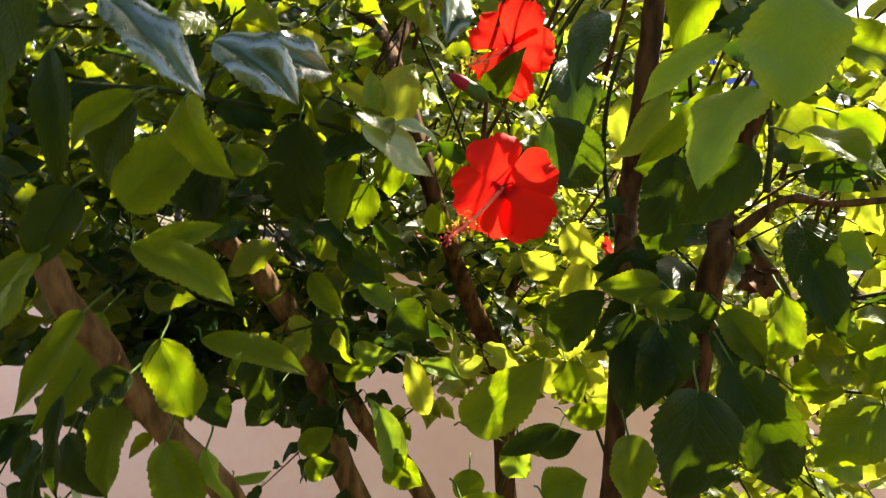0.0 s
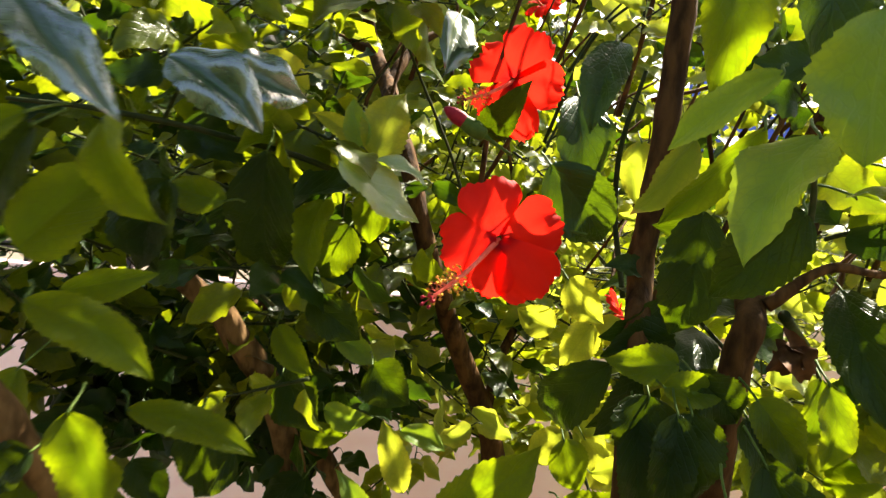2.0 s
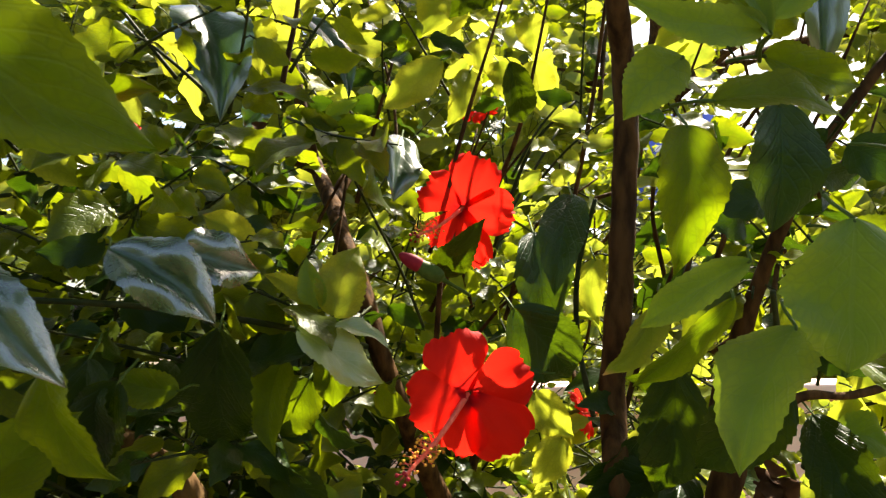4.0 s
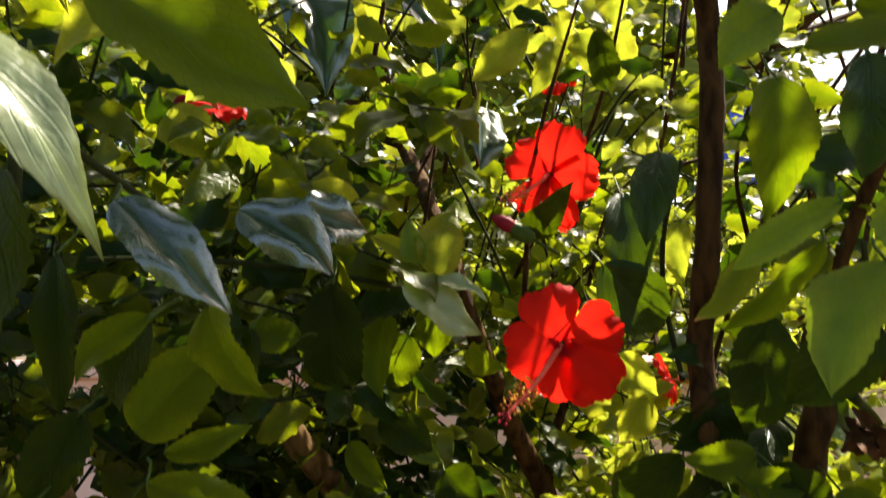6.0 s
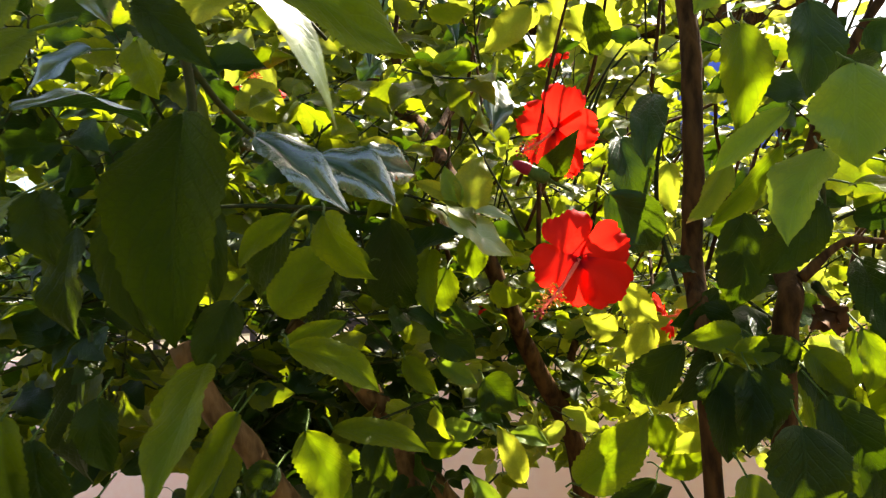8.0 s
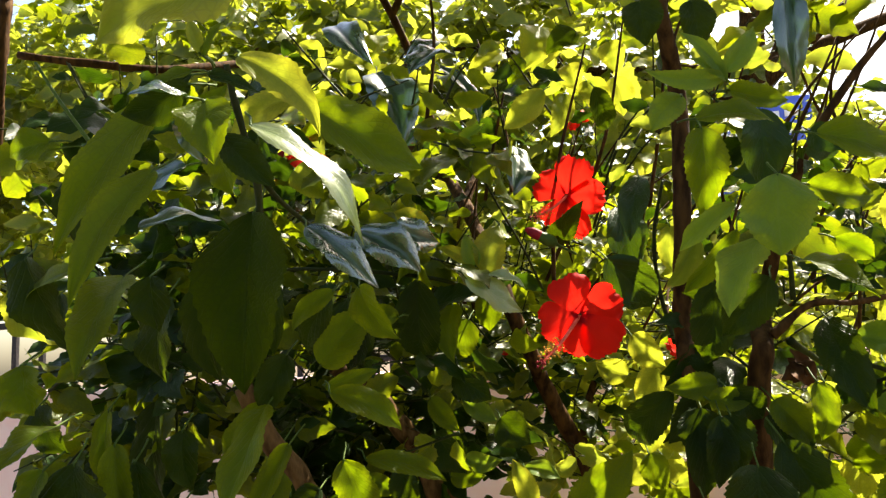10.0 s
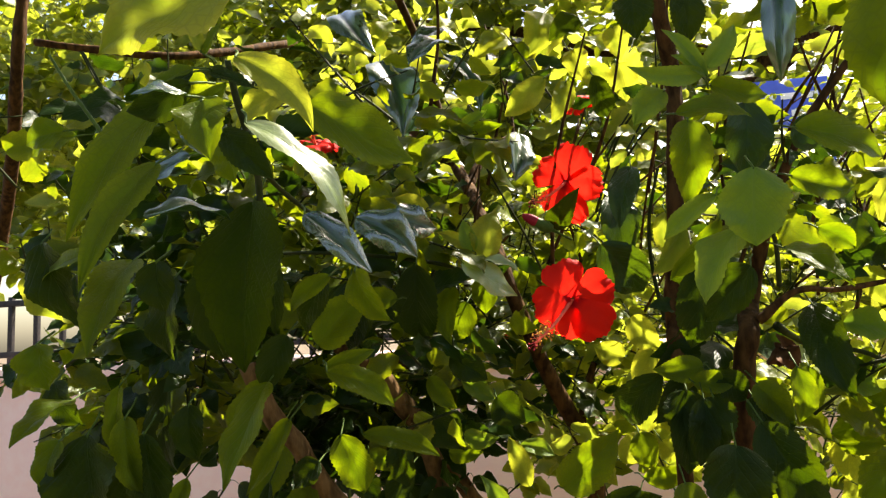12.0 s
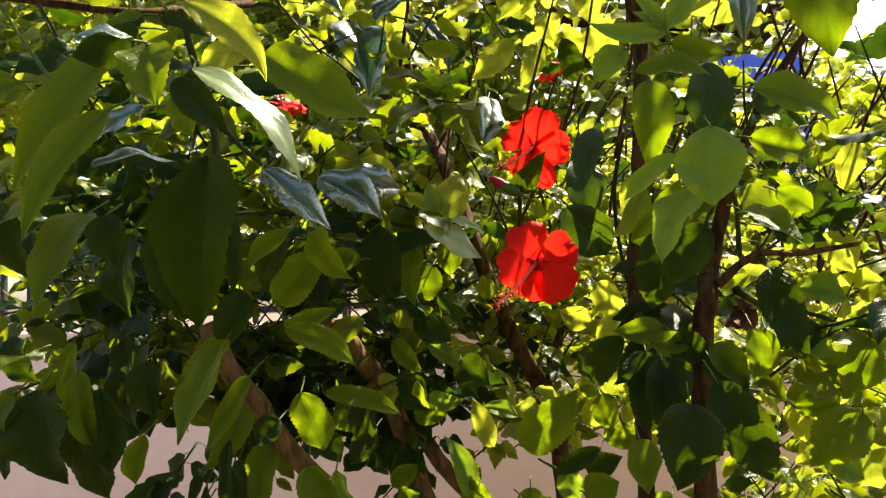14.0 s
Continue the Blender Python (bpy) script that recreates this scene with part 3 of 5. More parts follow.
limb("trunk", shrub, [((0.493, 0.609, 1.833), 0.0025), ((0.444, 0.617, 1.786), 0.0035), ((0.400, 0.626, 1.740), 0.0045), ((0.341, 0.636, 1.657), 0.0055), ((0.307, 0.672, 1.557), 0.007), ((0.287, 0.689, 1.477), 0.011), ((0.270, 0.642, 1.437), 0.0125), ((0.262, 0.652, 1.390), 0.0125), ((0.263, 0.681, 1.280), 0.013), ((0.260, 0.800, 0.600), 0.02), ((0.210, 1.000, -0.020), 0.026)], BARK)
limb("branch", shrub, [((0.469, 0.714, 1.494), 0.003), ((0.383, 0.669, 1.483), 0.0035), ((0.327, 0.646, 1.483), 0.004), ((0.282, 0.643, 1.451), 0.006)], BARK)
limb("trunk", shrub, [((-0.145, 1.205, 1.818), 0.011), ((-0.103, 1.115, 1.732), 0.0125), ((-0.078, 1.051, 1.673), 0.0125), ((-0.040, 0.992, 1.579), 0.0125), ((-0.015, 0.982, 1.498), 0.013), ((0.039, 1.070, 1.350), 0.0145), ((0.092, 1.112, 1.224), 0.0165), ((0.108, 1.142, 1.054), 0.018), ((0.150, 1.200, 0.600), 0.022), ((0.160, 1.200, -0.020), 0.028)], BARK)
limb("branch", shrub, [((-0.224, 1.203, 1.837), 0.005), ((-0.180, 1.185, 1.816), 0.0065), ((-0.134, 1.167, 1.795), 0.009)], BARK)
limb("branch", shrub, [((-0.005, 1.199, 1.851), 0.0045), ((-0.047, 1.182, 1.833), 0.006), ((-0.077, 1.157, 1.796), 0.008), ((-0.101, 1.115, 1.732), 0.010)], BARK)
limb("branch", shrub, [((0.200, 0.750, 1.662), 0.002), ((0.187, 0.779, 1.596), 0.0025), ((0.189, 0.799, 1.529), 0.0028), ((0.199, 0.779, 1.447), 0.003)], TWIG)
limb("branch", shrub, [((-0.047, 0.887, 1.719), 0.0015), ((-0.024, 0.938, 1.675), 0.0018), ((0.007, 0.969, 1.614), 0.002), ((0.033, 0.990, 1.547), 0.0022)], TWIG)
limb("branch", shrub, [((0.267, 1.291, 1.897), 0.002), ((0.184, 1.259, 1.759), 0.0025), ((0.142, 1.222, 1.663), 0.003)], TWIG)
limb("branch", shrub, [((0.257, 1.092, 1.878), 0.002), ((0.189, 1.102, 1.807), 0.0025), ((0.139, 1.170, 1.673), 0.003)], TWIG)
limb("branch", shrub, [((0.252, 1.138, 1.902), 0.0018), ((0.204, 1.139, 1.844), 0.002), ((0.166, 1.142, 1.776), 0.0025)], TWIG)
limb("branch", shrub, [((0.485, 0.764, 1.368), 0.003), ((0.443, 0.762, 1.402), 0.003), ((0.370, 0.728, 1.418), 0.0035)], TWIG)
limb("branch", shrub, [((0.491, 0.913, 1.230), 0.0025), ((0.460, 0.912, 1.300), 0.003), ((0.424, 0.861, 1.388), 0.003), ((0.313, 0.685, 1.444), 0.005)], TWIG)
limb("branch", shrub, [((0.293, 0.604, 1.563), 0.0022), ((0.304, 0.625, 1.533), 0.0025), ((0.309, 0.645, 1.490), 0.003)], TWIG)
limb("branch", shrub, [((-0.200, 0.359, 1.564), 0.003), ((-0.200, 0.353, 1.603), 0.003), ((-0.206, 0.325, 1.665), 0.003), ((-0.206, 0.311, 1.690), 0.0025)], TWIG)
limb("branch", shrub, [((-0.186, 0.458, 1.579), 0.002), ((-0.200, 0.405, 1.598), 0.0022), ((-0.202, 0.363, 1.611), 0.0025)], TWIG)
limb("branch", shrub, [((-0.596, 0.658, 1.879), 0.002), ((-0.561, 0.668, 1.813), 0.0022), ((-0.513, 0.697, 1.752), 0.0025)], TWIG)
limb("branch", shrub, [((-0.788, 0.799, 1.974), 0.006), ((-0.675, 0.819, 1.955), 0.007), ((-0.560, 0.889, 1.960), 0.007), ((-0.46, 1.15, 2.08), 0.008)], BARK)
limb("branch", shrub, [((-1.016, 1.040, 2.225), 0.012), ((-1.040, 1.055, 2.060), 0.013), ((-1.136, 1.160, 1.898), 0.014), ((-1.300, 1.322, 1.716), 0.015), ((-1.500, 1.400, 1.000), 0.021), ((-1.550, 1.420, -0.020), 0.03)], BARK)
limb("branch", shrub, [((0.062, 0.890, 1.199), 0.002), ((0.102, 0.942, 1.157), 0.0025), ((0.091, 0.991, 1.078), 0.003)], TWIG)
limb("branch", shrub, [((0.180, 0.947, 1.281), 0.0015), ((0.205, 0.948, 1.222), 0.002), ((0.221, 0.898, 1.176), 0.0025)], TWIG)

# shoot that hangs nearest, with large leaves
leaf(shrub, (0.216, 0.492, 1.552), (0.175, 0.557, 1.496), 0.025, MID, turn=-25)
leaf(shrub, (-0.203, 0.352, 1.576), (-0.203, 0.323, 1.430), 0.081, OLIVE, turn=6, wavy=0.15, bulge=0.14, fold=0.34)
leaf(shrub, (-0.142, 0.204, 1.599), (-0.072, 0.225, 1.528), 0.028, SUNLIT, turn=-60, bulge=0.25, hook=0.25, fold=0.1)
leaf(shrub, (-0.250, 0.288, 1.653), (-0.311, 0.251, 1.536), 0.036, MID, turn=-8, bulge=0.2, bend=0.0)
leaf(shrub, (-0.228, 0.241, 1.587), (-0.255, 0.192, 1.492), 0.025, MID, turn=-20, bulge=0.2)
leaf(shrub, (-0.323, 0.361, 1.533), (-0.307, 0.272, 1.450), 0.040, MID, turn=-15)
leaf(shrub, (-0.172, 0.485, 1.356), (-0.153, 0.496, 1.294), 0.043, MID, turn=0, bulge=0.08)
leaf(shrub, (-0.165, 0.542, 1.348), (-0.083, 0.566, 1.319), 0.026, MID, turn=-30)
leaf(shrub, (-0.164, 0.422, 1.423), (-0.103, 0.442, 1.387), 0.029, MID, turn=-30, hook=0.15, bulge=0.2)
leaf(shrub, (-0.174, 0.428, 1.448), (-0.127, 0.447, 1.496), 0.040, MID, turn=10)
leaf(shrub, (-0.161, 0.564, 1.504), (-0.195, 0.594, 1.437), 0.041, DEEP_SHADED)
leaf(shrub, (-0.145, 0.381, 1.510), (-0.186, 0.388, 1.477), 0.018, MID)
leaf(shrub, (-0.134, 0.423, 1.516), (-0.099, 0.426, 1.466), 0.032, MID, turn=20)
leaf(shrub, (-0.134, 0.600, 1.496), (-0.176, 0.598, 1.508), 0.030, MID)
leaf(shrub, (-0.115, 0.627, 1.540), (-0.115, 0.697, 1.444), 0.060, DEEP_SHADED, bulge=0.2)
leaf(shrub, (-0.085, 0.707, 1.513), (-0.083, 0.678, 1.438), 0.036, MID, turn=10)
leaf(shrub, (-0.172, 0.394, 1.569), (-0.108, 0.393, 1.512), 0.034, GLOSSY, turn=-38, bulge=0.2, fold=0.22)
leaf(shrub, (-0.172, 0.565, 1.592), (-0.100, 0.567, 1.543), 0.052, GLOSSY, turn=-25, bulge=0.2, fold=0.22)
leaf(shrub, (-0.133, 0.588, 1.593), (-0.085, 0.630, 1.583), 0.044, GLOSSY, turn=-22, fold=0.22)
leaf(shrub, (-0.108, 0.703, 1.609), (-0.155, 0.700, 1.640), 0.032, YOUNG_LIT)
leaf(shrub, (-0.058, 0.633, 1.539), (0.007, 0.667, 1.497), 0.042, GLARE_PALE, turn=-41, fold=0.12)
leaf(shrub, (-0.032, 0.646, 1.542), (0.012, 0.649, 1.524), 0.018, GLARE_PALE, turn=-50)
leaf(shrub, (-0.039, 0.686, 1.525), (-0.038, 0.686, 1.476), 0.035, MID)
leaf(shrub, (-0.038, 0.681, 1.550), (-0.017, 0.693, 1.611), 0.042, YOUNG_LIT, bulge=0.15, turn=15)
leaf(shrub, (-0.046, 0.686, 1.556), (-0.097, 0.683, 1.586), 0.019, YOUNG_LIT)
leaf(shrub, (-0.049, 0.675, 1.557), (-0.060, 0.675, 1.600), 0.022, PALE)
leaf(shrub, (0.047, 0.599, 1.276), (0.111, 0.577, 1.341), 0.050, MID, turn=0, bulge=0.08)
leaf(shrub, (0.053, 0.785, 1.596), (0.094, 0.729, 1.639), 0.035, DEEP_SHADED, turn=25)
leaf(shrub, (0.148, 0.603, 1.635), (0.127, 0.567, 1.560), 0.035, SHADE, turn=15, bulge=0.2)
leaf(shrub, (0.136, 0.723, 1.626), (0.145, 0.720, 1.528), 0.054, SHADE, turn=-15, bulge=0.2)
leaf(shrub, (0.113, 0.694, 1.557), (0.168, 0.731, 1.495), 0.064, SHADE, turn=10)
leaf(shrub, (0.177, 0.699, 1.390), (0.135, 0.766, 1.321), 0.053, DEEP_SHADED, turn=20, bulge=0.3, hook=0.2)
leaf(shrub, (0.239, 0.819, 1.363), (0.169, 0.745, 1.325), 0.031, DEEP_SHADED, turn=-15)
leaf(shrub, (0.189, 0.536, 1.553), (0.159, 0.570, 1.504), 0.027, TIRED, turn=-25)
leaf(shrub, (0.203, 0.438, 1.567), (0.160, 0.491, 1.535), 0.022, PALE, turn=25)
leaf(shrub, (0.221, 0.380, 1.578), (0.221, 0.390, 1.513), 0.060, PALE, turn=0, bulge=0.08, fold=0.08)
leaf(shrub, (0.218, 0.428, 1.534), (0.179, 0.412, 1.469), 0.043, PALE, turn=50, bulge=0.1)
leaf(shrub, (0.239, 0.486, 1.504), (0.198, 0.521, 1.452), 0.042, DEEP_SHADED, turn=15)
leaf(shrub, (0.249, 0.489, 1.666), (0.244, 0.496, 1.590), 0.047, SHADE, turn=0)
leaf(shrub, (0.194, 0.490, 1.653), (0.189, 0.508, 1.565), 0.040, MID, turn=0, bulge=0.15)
leaf(shrub, (0.207, 0.568, 1.511), (0.195, 0.588, 1.424), 0.048, DEEP_SHADED, turn=15, bulge=0.2)
leaf(shrub, (0.230, 0.600, 1.508), (0.181, 0.598, 1.501), 0.026, DEEP_SHADED, turn=-40)
leaf(shrub, (0.350, 0.668, 1.468), (0.361, 0.598, 1.363), 0.049, DEEP_SHADED, bulge=0.25, turn=20)
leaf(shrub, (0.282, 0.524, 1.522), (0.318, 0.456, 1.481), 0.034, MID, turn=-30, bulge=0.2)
leaf(shrub, (0.217, 0.518, 1.332), (0.200, 0.517, 1.246), 0.062, DEEP_SHADED, bulge=0.2)
leaf(shrub, (0.252, 0.551, 1.349), (0.300, 0.553, 1.246), 0.057, DEEP_SHADED, bulge=0.2, turn=15)
leaf(shrub, (0.257, 0.601, 1.370), (0.279, 0.602, 1.299), 0.046, DEEP_SHADED, turn=-20)
leaf(shrub, (0.202, 0.578, 1.372), (0.193, 0.577, 1.300), 0.035, DEEP_SHADED)
leaf(shrub, (0.218, 0.599, 1.397), (0.250, 0.601, 1.365), 0.039, DEEP_SHADED, turn=10)
leaf(shrub, (0.163, 0.495, 1.302), (0.169, 0.495, 1.250), 0.032, MID, turn=-10)
leaf(shrub, (0.294, 0.563, 1.403), (0.292, 0.563, 1.345), 0.027, MID)
leaf(shrub, (0.458, 0.712, 1.288), (0.391, 0.708, 1.224), 0.067, MID)
leaf(shrub, (0.410, 0.809, 1.283), (0.473, 0.813, 1.282), 0.032, MID)
leaf(shrub, (-0.094, 0.832, 1.302), (-0.041, 0.835, 1.299), 0.028, PALE)
leaf(shrub, (0.000, 0.786, 1.238), (-0.026, 0.785, 1.306), 0.032, YOUNG_LIT)
leaf(shrub, (-0.032, 0.784, 1.173), (-0.068, 0.783, 1.256), 0.033, PALE, turn=20)
leaf(shrub, (-0.042, 0.784, 1.186), (-0.001, 0.786, 1.157), 0.038, MID)
leaf(shrub, (-0.012, 0.836, 1.287), (0.037, 0.839, 1.270), 0.027, PALE, turn=-30)
leaf(shrub, (-0.099, 0.882, 1.379), (-0.050, 0.885, 1.349), 0.031, PALE, turn=-20)
leaf(shrub, (-0.117, 0.830, 1.279), (-0.066, 0.833, 1.278), 0.028, MID)
leaf(shrub, (-0.141, 0.498, 1.275), (-0.118, 0.499, 1.236), 0.024, PALE, turn=30)
leaf(shrub, (-0.265, 0.522, 1.303), (-0.268, 0.521, 1.220), 0.023, DEEP_SHADED, turn=20)
leaf(shrub, (-0.205, 0.426, 1.459), (-0.228, 0.424, 1.404), 0.033, DEEP_SHADED, turn=-15)
leaf(shrub, (-0.322, 0.347, 1.394), (-0.309, 0.357, 1.322), 0.026, MID, turn=-15)
leaf(shrub, (-0.393, 0.33, 1.549), (-0.364, 0.35, 1.474), 0.048, DEEP_SHADED, turn=10)
leaf(shrub, (-0.343, 0.265, 1.460), (-0.336, 0.270, 1.424), 0.039, MID)
leaf(shrub, (-0.097, 0.091, 1.633), (-0.167, 0.083, 1.602), 0.054, YOUNG_LIT, turn=10, bulge=0.1)
leaf(shrub, (-0.246, 0.780, 1.948), (-0.172, 0.690, 1.846), 0.050, GLOSSY, turn=-18, bulge=0.16, fold=0.2)
leaf(shrub, (-0.066, 0.640, 1.825), (-0.104, 0.580, 1.780), 0.043, GLOSSY, turn=25)
leaf(shrub, (0.056, 0.814, 1.827), (-0.007, 0.820, 1.776), 0.044, YOUNG_LIT)
leaf(shrub, (0.126, 0.790, 1.815), (0.151, 0.866, 1.772), 0.039, DEEP_SHADED)
leaf(shrub, (0.198, 1.122, 1.952), (0.210, 1.131, 1.877), 0.056, YOUNG_LIT)
leaf(shrub, (-0.266, 0.633, 1.689), (-0.216, 0.639, 1.649), 0.045, YOUNG_LIT, turn=-15)
leaf(shrub, (0.006, 0.978, 1.791), (0.000, 0.918, 1.696), 0.057, WAXY_DEEP, turn=-35)
leaf(shrub, (-0.202, 1.074, 1.810), (-0.214, 1.092, 1.649), 0.064, DEEP_SHADED, bulge=0.2)
leaf(shrub, (-0.278, 1.026, 1.774), (-0.224, 1.034, 1.713), 0.080, WAXY_DEEP, turn=-40)
leaf(shrub, (-0.309, 0.928, 1.741), (-0.366, 0.929, 1.714), 0.043, WAXY_DEEP, turn=45)
leaf(shrub, (-0.186, 0.575, 1.519), (-0.176, 0.584, 1.439), 0.055, DEEP_SHADED, turn=15)
leaf(shrub, (-0.071, 0.763, 1.495), (-0.110, 0.768, 1.435), 0.046, MID, turn=-10)
leaf(shrub, (0.184, 0.049, 1.580), (0.186, 0.056, 1.527), 0.030, MID, turn=30)
leaf(shrub, (0.268, 0.415, 1.617), (0.344, 0.430, 1.589), 0.037, MID, turn=-20, bulge=0.25)
leaf(shrub, (0.288, 0.503, 1.592), (0.352, 0.514, 1.579), 0.035, MID)
leaf(shrub, (0.163, 0.377, 1.628), (0.227, 0.387, 1.624), 0.025, MID, turn=-30)
leaf(shrub, (0.158, 0.393, 1.654), (0.130, 0.392, 1.625), 0.027, PALE)
leaf(shrub, (0.191, 0.378, 1.658), (0.156, 0.368, 1.700), 0.013, PALE)
leaf(shrub, (0.191, 0.378, 1.658), (0.163, 0.371, 1.678), 0.014, PALE, turn=20)
leaf(shrub, (0.191, 0.377, 1.665), (0.217, 0.377, 1.702), 0.019, PALE)
leaf(shrub, (0.188, 0.377, 1.660), (0.125, 0.366, 1.670), 0.017, PALE, turn=-20)
leaf(shrub, (0.197, 0.399, 1.657), (0.248, 0.408, 1.647), 0.022, MID)
leaf(shrub, (0.152, 0.509, 1.799), (0.155, 0.514, 1.751), 0.042, DEEP_SHADED)
leaf(shrub, (0.205, 0.517, 1.797), (0.208, 0.524, 1.743), 0.036, DEEP_SHADED)
leaf(shrub, (-0.220, 0.265, 1.631), (-0.186, 0.268, 1.654), 0.016, MID, turn=40)
leaf(shrub, (-0.189, 0.218, 1.636), (-0.235, 0.213, 1.618), 0.026, DEEP_SHADED, turn=-40)
leaf(shrub, (-0.446, 0.427, 1.684), (-0.488, 0.422, 1.671), 0.036, MID)
leaf(shrub, (-0.175, 0.724, 1.843), (-0.133, 0.669, 1.717), 0.068, WAXY_DEEP, turn=-20, bulge=0.2)
leaf(shrub, (-0.131, 0.298, 1.640), (-0.056, 0.349, 1.601), 0.048, MID, turn=-20)
leaf(shrub, (-0.161, 0.230, 1.657), (-0.116, 0.266, 1.608), 0.027, YOUNG_LIT, turn=-25, bulge=0.3)
leaf(shrub, (-0.163, 0.185, 1.610), (-0.151, 0.172, 1.567), 0.032, MID, turn=-20)
leaf(shrub, (-0.185, 0.205, 1.622), (-0.208, 0.177, 1.617), 0.019, GLOSSY, turn=45)
leaf(shrub, (-0.585, 0.710, 1.343), (-0.544, 0.652, 1.259), 0.103, DEEP_SHADED, turn=10)
leaf(shrub, (-0.415, 0.403, 1.406), (-0.427, 0.337, 1.374), 0.040, MID, turn=20)
leaf(shrub, (-0.544, 0.495, 1.541), (-0.539, 0.573, 1.485), 0.046, YOUNG_LIT, turn=15)
leaf(shrub, (-0.315, 0.294, 1.534), (-0.413, 0.363, 1.523), 0.019, MID, turn=30)
leaf(shrub, (-0.263, 0.298, 1.522), (-0.260, 0.305, 1.480), 0.032, DEEP_SHADED, turn=-10)
leaf(shrub, (-0.266, 0.411, 1.535), (-0.267, 0.425, 1.436), 0.045, DEEP_SHADED)
leaf(shrub, (-0.323, 0.431, 1.522), (-0.333, 0.442, 1.439), 0.046, DEEP_SHADED, turn=15)
leaf(shrub, (-0.345, 0.374, 1.420), (-0.341, 0.384, 1.348), 0.027, MID, turn=10)
leaf(shrub, (-0.485, 0.536, 1.686), (-0.467, 0.551, 1.578), 0.060, DEEP_SHADED)
leaf(shrub, (-0.488, 0.505, 1.539), (-0.470, 0.515, 1.471), 0.042, DEEP_SHADED, turn=20)
leaf(shrub, (-0.474, 0.617, 1.836), (-0.476, 0.621, 1.802), 0.027, YOUNG_LIT)
leaf(shrub, (-0.532, 0.624, 1.772), (-0.597, 0.623, 1.759), 0.037, YOUNG_LIT)
leaf(shrub, (-0.223, 0.535, 1.749), (-0.310, 0.539, 1.700), 0.036, YOUNG_LIT)
leaf(shrub, (-0.265, 0.415, 1.656), (-0.253, 0.421, 1.611), 0.037, MID, turn=20)
leaf(shrub, (-0.124, 0.730, 1.395), (-0.087, 0.732, 1.352), 0.028, MID, turn=-15)
leaf(shrub, (-0.089, 0.703, 1.423), (-0.042, 0.705, 1.391), 0.040, DEEP_SHADED)
leaf(shrub, (-0.128, 0.780, 1.345), (-0.088, 0.782, 1.289), 0.055, DEEP_SHADED, turn=10)
leaf(shrub, (-0.037, 0.765, 1.363), (0.002, 0.767, 1.327), 0.047, DEEP_SHADED)
leaf(shrub, (-0.184, 0.778, 1.464), (-0.138, 0.780, 1.440), 0.034, MID, turn=-20)
leaf(shrub, (-0.140, 0.599, 1.333), (-0.128, 0.599, 1.279), 0.035, DEEP_SHADED)
leaf(shrub, (-0.203, 0.635, 1.288), (-0.176, 0.637, 1.252), 0.034, DEEP_SHADED, turn=-20)
leaf(shrub, (-0.153, 0.828, 1.176), (-0.114, 0.830, 1.205), 0.034, MID)
leaf(shrub, (-0.146, 0.828, 1.150), (-0.112, 0.830, 1.164), 0.030, MID)
leaf(shrub, (-0.216, 0.774, 1.157), (-0.172, 0.777, 1.168), 0.015, PALE, turn=15)
leaf(shrub, (0.148, 0.745, 1.313), (0.165, 0.746, 1.265), 0.036, MID)
leaf(shrub, (0.150, 0.745, 1.256), (0.209, 0.748, 1.267), 0.030, MID)
leaf(shrub, (0.130, 0.843, 1.194), (0.184, 0.846, 1.210), 0.037, DEEP_SHADED)
leaf(shrub, (0.099, 0.892, 1.186), (0.122, 0.893, 1.137), 0.043, PALE)
leaf(shrub, (0.115, 0.592, 1.221), (0.152, 0.594, 1.237), 0.043, MID)
leaf(shrub, (0.051, 0.739, 1.195), (0.052, 0.739, 1.154), 0.033, MID)
leaf(shrub, (0.205, 0.999, 1.410), (0.168, 0.997, 1.353), 0.048, YOUNG_LIT)
leaf(shrub, (0.415, 0.760, 1.347), (0.470, 0.763, 1.313), 0.038, MID, turn=-20)
leaf(shrub, (0.469, 0.813, 1.406), (0.432, 0.811, 1.367), 0.035, MID)
leaf(shrub, (0.467, 0.913, 1.286), (0.456, 0.911, 1.214), 0.065, YOUNG_LIT)
leaf(shrub, (0.326, 0.556, 1.545), (0.362, 0.558, 1.520), 0.027, MID, turn=15)
leaf(shrub, (0.510, 0.917, 1.661), (0.469, 0.915, 1.617), 0.036, YOUNG_LIT)
leaf(shrub, (-0.217, 0.410, 1.416), (-0.228, 0.334, 1.336), 0.040, MID, turn=20)
leaf(shrub, (-0.274, 0.591, 1.360), (-0.306, 0.546, 1.265), 0.041, MID, turn=-20)
leaf(shrub, (-0.226, 0.538, 1.298), (-0.240, 0.544, 1.212), 0.037, MID, turn=10)
leaf(shrub, (-0.172, 0.501, 1.278), (-0.146, 0.499, 1.202), 0.038, MID, turn=-10)
leaf(shrub, (-0.225, 0.425, 1.416), (-0.268, 0.423, 1.352), 0.036, MID, turn=15)
leaf(shrub, (-0.233, 0.233, 1.546), (-0.202, 0.305, 1.556), 0.030, WAXY_DEEP, turn=-55)
leaf(shrub, (-0.451, 0.642, 1.413), (-0.478, 0.700, 1.279), 0.059, DEEP_SHADED, turn=15)
leaf(shrub, (-0.192, 0.498, 1.425), (-0.142, 0.520, 1.439), 0.022, MID, turn=25, bulge=0.2)
leaf(shrub, (-0.223, 0.426, 1.546), (-0.217, 0.425, 1.459), 0.027, DEEP_SHADED)
leaf(shrub, (-0.155, 0.401, 1.508), (-0.187, 0.431, 1.458), 0.028, DEEP_SHADED)
